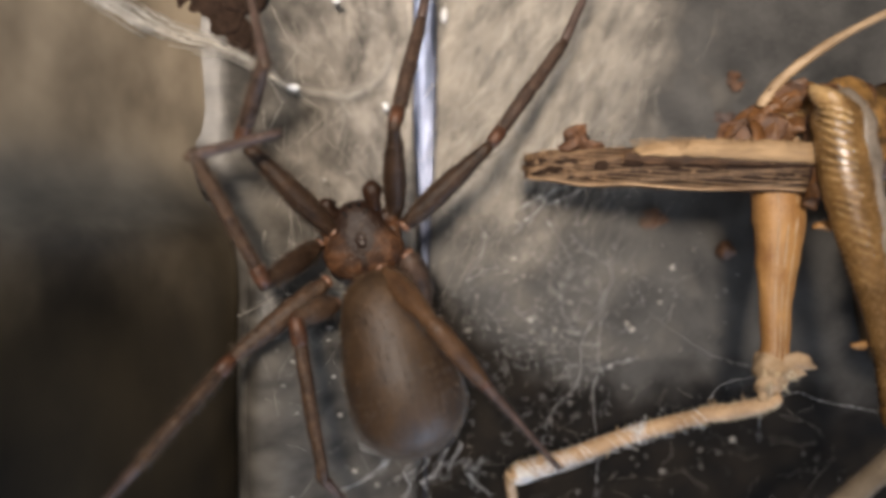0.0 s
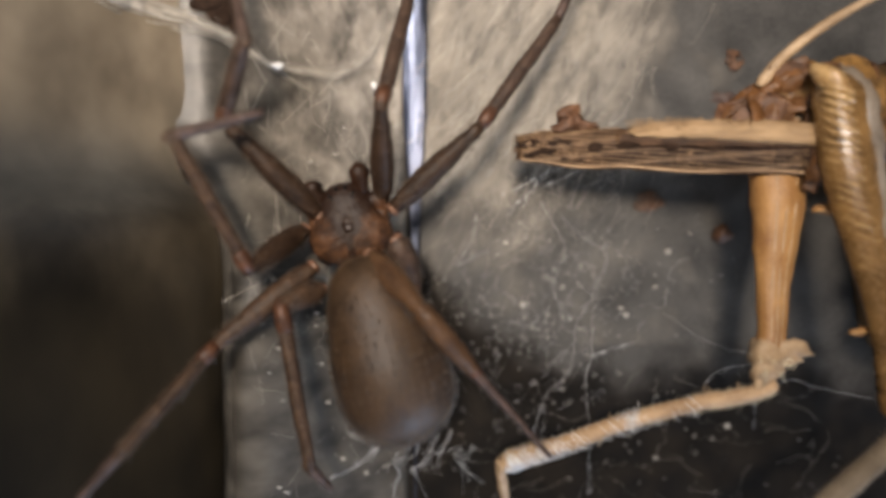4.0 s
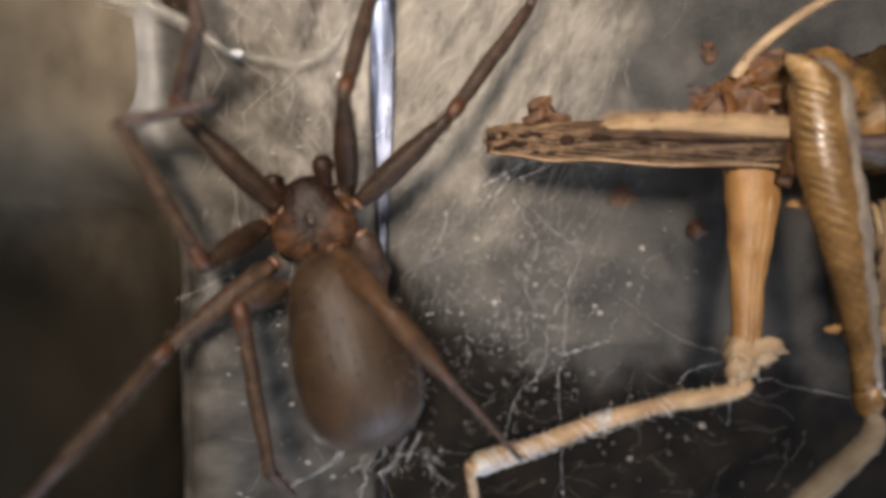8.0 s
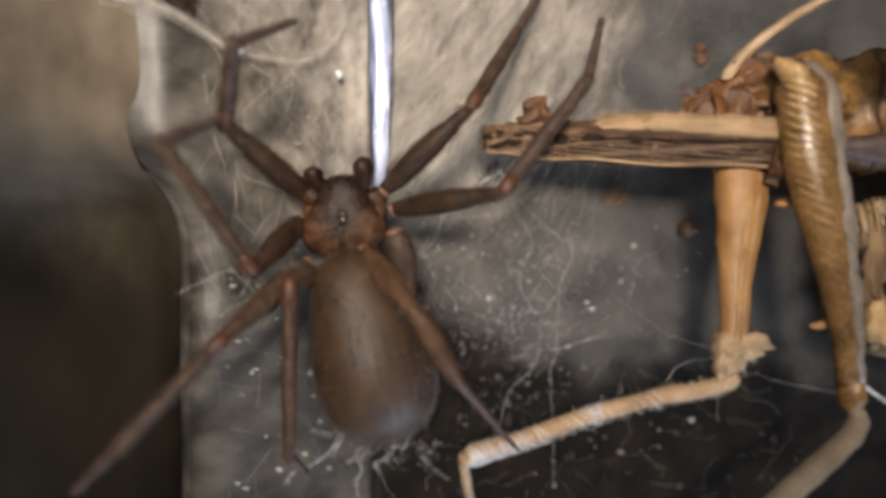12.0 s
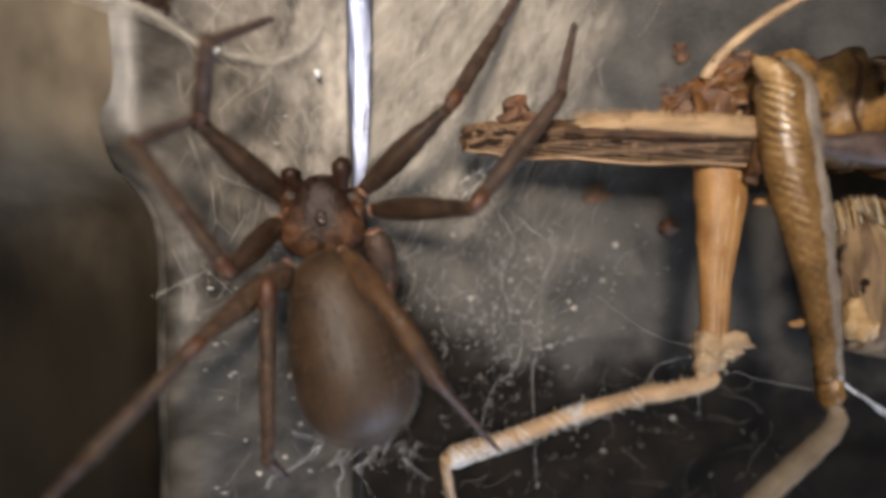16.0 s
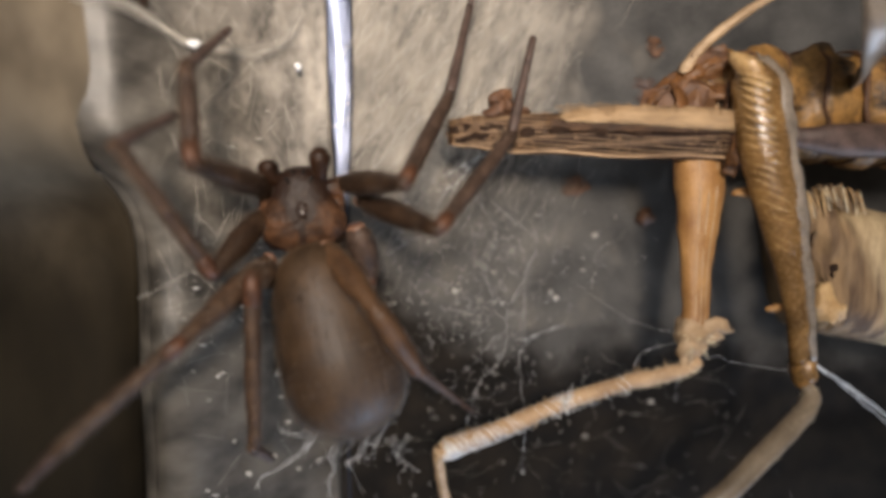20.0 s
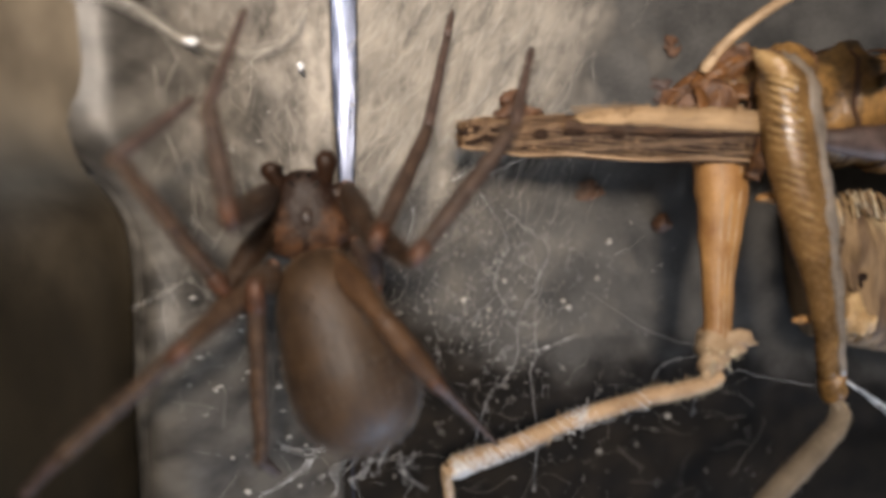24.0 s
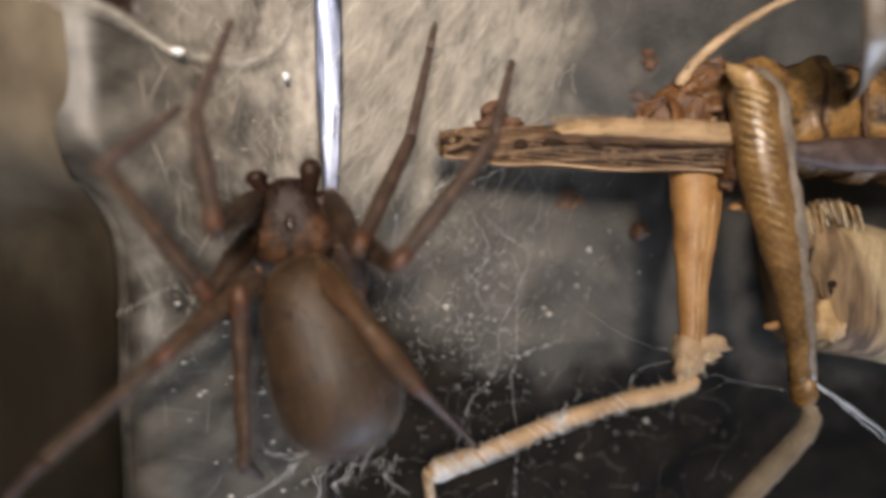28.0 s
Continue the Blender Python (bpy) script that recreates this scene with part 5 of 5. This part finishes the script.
    tagged(part("wrapped_silk", bm, WHITE_SILK), "white silk wrapped round the dried shin", "spider silk", kind="stuff")
    # fine specks
    bm = bmesh.new()
    for _ in range(3400):
        x, y = rng.gauss(4.6, 2.5), rng.gauss(-3.2, 2.6)
        if x < -0.6 or x > 14 or noise.noise(Vector((x * 0.9, y * 0.9, 4))) < rng.uniform(-0.25, 0.45):
            continue
        r = 0.006 + 0.050 * rng.random() ** 8
        z = rng.uniform(0.05, 0.5) if y > -4 - 0.1 * x else rng.uniform(-0.22, 0.5)
        grain(bm, (x, y, z), r * 1.15, (1, rng.uniform(0.7, 1.5), 1))
    for _ in range(120):
        x, y = rng.uniform(-5.8, -1.4), rng.gauss(-4, 3)
        grain(bm, (x, y, wall_z(x) + 0.01), 0.015 + 0.06 * rng.random() ** 3, (2.4, 0.8, 0.3))
    for _ in range(120):
        x, y = rng.gauss(4.4, 2.2), rng.gauss(-3.4, 2.2)
        if x > 0.6 and not (y < -6.5 and x < 4):
            spike(bm, (x, y, rng.uniform(0.1, 0.6) if y > -4 - 0.1 * x else rng.uniform(-0.2, 0.5)), [rng.gauss(0, 1), rng.gauss(0, 1), rng.gauss(0, 0.3)], rng.uniform(0.008, 0.02), rng.uniform(0.06, 0.24))
    for _ in range(380):
        x, y = rng.uniform(-1.5, 19), rng.uniform(-13, -5.5)
        r = 0.010 + 0.05 * rng.random() ** 6
        grain(bm, (x, y, -0.27 + r), r * 1.15, (1, rng.uniform(0.6, 1.8), 0.6))
    tagged(part("dust", bm, DUST), "fine pale dust specks in the silk", "dust", kind="stuff")


# ---- the spider's steps ----
MOMENTS = ((0, 0), (9.3, 0), (9.62, 1), (16.2, 1), (17.0, 2), (17.7, 3), (21.6, 3), (22.05, 4), (22.8, 5), (28.0, 5))
LENGTHS = {"L1": (3.87, 2.98, 2.46), "R1": (3.71, 4.46, 3.99), "L2": (2.80, 4.66, 2.68), "R2": (3.95, 4.75, 3.56), "L3": (3.93, 4.13, 1.94), "R3": (1.77, 2.65, 2.18), "L4": (1.65, 5.43, 1.11), "R4": (3.32, 2.42, 4.17)}

def motions():
    bodies = [
        ((-3.09, 1.63, 3.70), (-2.60, -1.14, 3.70), (-2.35, -1.17, 4.20), (-0.67, -7.02, 4.30)),
        ((-1.76, 1.67, 3.70), (-1.75, -1.23, 3.70), (-1.55, -1.23, 4.20), (-0.07, -7.22, 4.30)),
        ((-1.94, 1.68, 3.70), (-1.83, -1.22, 3.70), (-1.64, -1.24, 4.20), (0.11, -7.21, 4.30)),
        ((-2.07, 1.74, 3.70), (-1.96, -1.09, 3.70), (-1.80, -1.12, 4.20), (-0.18, -7.01, 4.30)),
        ((-1.95, 1.76, 3.70), (-1.94, -1.05, 3.70), (-1.78, -1.06, 4.20), (-0.12, -6.84, 4.30)),
        ((-1.97, 1.73, 3.70), (-1.94, -1.08, 3.70), (-1.73, -1.11, 4.20), (0.10, -6.91, 4.30)),
    ]
    poses = [body_pose(b[0], b[1]) for b in bodies]
    walk(SPIDER, [(t, poses[k]) for t, k in MOMENTS])
    walk(LEGS["abdomen"][0], [(t, poses[k].inverted() @ along(bodies[k][2], bodies[k][3])) for t, k in MOMENTS])

    def stride(leg, *joints, early=()):
        """joints: hip, knee, ankle and tip for each body pose; early: a step that begins before the body moves."""
        for i, limb in enumerate(LEGS[leg]):
            steps = [(t, k, joints[k]) for t, k in MOMENTS if not (early and t == 16.2)] + list(early)
            steps.sort(key=lambda s: s[0])
            walk(limb, [(t, poses[k].inverted() @ along(j[i], j[i + 1])) for t, k, j in steps])

    stride("L1",
           ((-3.88, 0.65, 3.87), (-6.60, 3.54, 5.39), (-5.40, 5.65, 7.04), (-6.03, 7.89, 6.27)),
           ((-2.89, 0.82, 3.36), (-5.24, 3.03, 5.29), (-4.41, 4.97, 7.32), (-3.45, 6.09, 5.36)),
           ((-3.26, 0.77, 3.02), (-4.83, 2.11, 6.14), (-4.34, 4.15, 8.09), (-3.93, 5.32, 5.90)),
           ((-3.10, 1.07, 3.51), (-4.69, 1.65, 6.97), (-4.96, 4.42, 6.12), (-4.37, 5.74, 4.30)),
           ((-3.15, 1.14, 3.48), (-3.85, 0.55, 7.20), (-4.39, 3.67, 7.61), (-3.78, 5.25, 5.77)),
           ((-2.95, 1.15, 3.61), (-3.58, 0.17, 7.26), (-4.10, 3.19, 7.13), (-3.48, 5.45, 6.13)))
    stride("R1",
           ((-1.71, 1.12, 3.43), (-1.56, 3.98, 5.71), (-0.76, 7.97, 3.86), (-0.16, 11.96, 2.95)),
           ((-0.33, 1.16, 3.98), (2.42, 3.73, 5.15), (4.21, 6.80, 2.55), (5.72, 9.61, 0.40)),
           ((-0.48, 1.14, 3.49), (2.31, 2.54, 5.45), (4.07, 6.24, 3.71), (5.30, 9.01, 1.25)),
           ((-0.71, 1.25, 3.32), (1.14, 1.09, 6.47), (2.93, 4.14, 3.73), (3.97, 7.65, 2.12)),
           ((-0.52, 1.32, 3.33), (0.86, 0.42, 6.60), (2.67, 3.94, 4.46), (3.65, 7.26, 2.42)),
           ((-0.67, 1.20, 3.45), (0.09, -0.46, 6.65), (1.84, 2.95, 4.34), (2.76, 6.37, 2.42)))
    stride("L2",
           ((-4.47, 0.06, 3.46), (-5.78, -1.13, 5.57), (-7.37, 2.79, 7.40), (-4.80, 3.75, 6.23)),
           ((-3.23, 0.05, 3.57), (-4.28, -1.48, 5.65), (-6.19, 2.14, 7.88), (-5.26, 3.15, 5.66)),
           ((-3.16, 0.10, 3.67), (-4.41, -1.60, 5.54), (-6.28, 2.11, 7.70), (-5.26, 3.22, 5.60)),
           ((-3.29, 0.20, 3.63), (-4.55, -1.52, 5.46), (-6.37, 2.08, 7.81), (-5.47, 3.14, 5.62)),
           ((-3.25, 0.23, 3.54), (-4.48, -1.53, 5.30), (-6.20, 1.96, 7.82), (-5.03, 3.51, 6.02)),
           ((-2.99, 0.17, 3.70), (-4.14, -1.78, 5.40), (-6.25, 1.84, 7.48), (-4.70, 3.54, 6.13)))
    stride("R2",
           ((-1.29, 0.85, 3.79), (1.70, 3.65, 4.10), (4.40, 7.48, 3.00), (5.99, 10.95, 2.56)),
           ((0.00, 0.52, 3.70), (3.35, 0.98, 5.75), (6.20, 4.70, 4.98), (7.20, 7.28, 2.75)),
           ((-0.01, 0.57, 3.49), (2.67, -0.24, 6.20), (5.57, 3.48, 5.75), (6.48, 6.04, 3.60)),
           ((-0.06, 0.67, 3.57), (2.10, -0.30, 6.70), (4.89, 2.74, 4.42), (5.80, 6.05, 3.84)),
           ((-0.16, 0.65, 3.56), (1.80, -0.53, 6.74), (4.72, 2.57, 4.70), (5.62, 5.85, 3.89)),
           ((-0.32, 0.15, 3.42), (1.12, -0.93, 6.87), (4.14, 2.81, 6.27), (5.20, 5.52, 4.21)),
           early=((15.5, 1, ((0.00, 0.52, 3.70), (3.35, 0.98, 5.75), (6.20, 4.70, 4.98), (7.20, 7.28, 2.75))),
                  (16.2, 1, ((0.00, 0.52, 3.70), (2.90, 0.21, 6.36), (5.82, 3.78, 5.23), (6.78, 6.64, 3.34)))))
    stride("L3",
           ((-4.09, -1.19, 3.89), (-6.97, -3.64, 5.25), (-8.95, -6.35, 7.51), (-10.29, -7.83, 7.41)),
           ((-2.95, -1.40, 3.77), (-4.87, -3.35, 6.58), (-7.51, -6.34, 8.17), (-8.85, -7.62, 7.45)),
           ((-3.03, -1.40, 3.71), (-4.90, -3.49, 6.42), (-7.80, -6.15, 7.76), (-9.09, -7.44, 7.07)),
           ((-3.14, -1.28, 3.73), (-5.24, -3.33, 6.32), (-8.16, -5.91, 7.68), (-9.45, -7.14, 6.93)),
           ((-3.11, -1.24, 3.74), (-5.09, -3.23, 6.47), (-8.07, -5.86, 7.33), (-9.35, -7.04, 6.58)),
           ((-3.06, -1.24, 3.74), (-4.86, -3.01, 6.73), (-7.92, -5.67, 7.19), (-9.17, -6.87, 6.48)))
    stride("R3",
           ((-1.32, -0.22, 3.41), (-0.66, -1.75, 2.83), (-1.56, -4.06, 1.87), (-0.85, -5.95, 1.03)),
           ((-0.06, -0.31, 3.37), (0.49, -1.98, 3.01), (-0.53, -4.23, 2.02), (0.07, -6.11, 1.07)),
           ((-0.21, -0.38, 3.40), (0.25, -2.01, 2.87), (-0.69, -4.31, 1.94), (-0.12, -6.22, 1.03)),
           ((-0.27, -0.28, 3.40), (0.19, -1.91, 2.89), (-0.75, -4.20, 1.92), (-0.16, -6.11, 1.03)),
           ((-0.27, -0.24, 3.42), (0.18, -1.84, 2.86), (-0.74, -4.10, 1.83), (-0.16, -5.98, 0.92)),
           ((-0.30, -0.31, 3.43), (0.21, -1.85, 2.77), (-0.68, -4.16, 1.83), (-0.10, -6.02, 0.90)))
    stride("L4",
           ((-3.85, -1.97, 3.85), (-4.87, -2.31, 5.12), (-3.96, -7.67, 5.09), (-3.32, -8.56, 4.70)),
           ((-2.81, -1.74, 3.76), (-3.22, -1.74, 5.36), (-3.17, -7.27, 5.72), (-2.68, -8.11, 5.03)),
           ((-2.95, -1.82, 3.77), (-3.32, -1.80, 5.38), (-3.32, -7.23, 5.31), (-2.94, -7.89, 4.52)),
           ((-3.09, -1.71, 3.79), (-3.43, -1.64, 5.40), (-3.55, -7.04, 5.13), (-3.15, -7.67, 4.35)),
           ((-3.04, -1.64, 3.82), (-3.39, -1.57, 5.44), (-3.53, -6.92, 4.86), (-3.13, -7.53, 4.12)),
           ((-2.94, -1.59, 3.80), (-3.30, -1.52, 5.41), (-3.32, -6.90, 5.01), (-2.97, -7.56, 4.25)))
    stride("R4",
           ((-2.03, -0.79, 4.13), (-0.21, -2.46, 6.33), (1.30, -4.31, 5.75), (4.06, -7.54, 4.84)),
           ((-0.99, -0.95, 4.21), (0.78, -2.78, 6.35), (1.96, -4.81, 5.77), (4.26, -7.75, 3.91)),
           ((-1.13, -1.01, 4.22), (0.55, -2.82, 6.45), (1.73, -4.76, 5.64), (4.15, -7.65, 3.86)),
           ((-1.23, -0.89, 4.27), (0.32, -2.71, 6.59), (1.50, -4.63, 5.80), (3.68, -6.84, 3.15)),
           ((-1.23, -0.84, 4.24), (0.31, -2.61, 6.61), (1.50, -4.54, 5.85), (3.61, -6.89, 3.26)),
           ((-1.21, -0.89, 4.13), (0.32, -2.60, 6.50), (1.82, -4.53, 6.23), (4.04, -7.19, 3.91)))


container()
SPIDER = spider()
grasshopper()
wood_chunk()
litter()
silk()
motions()
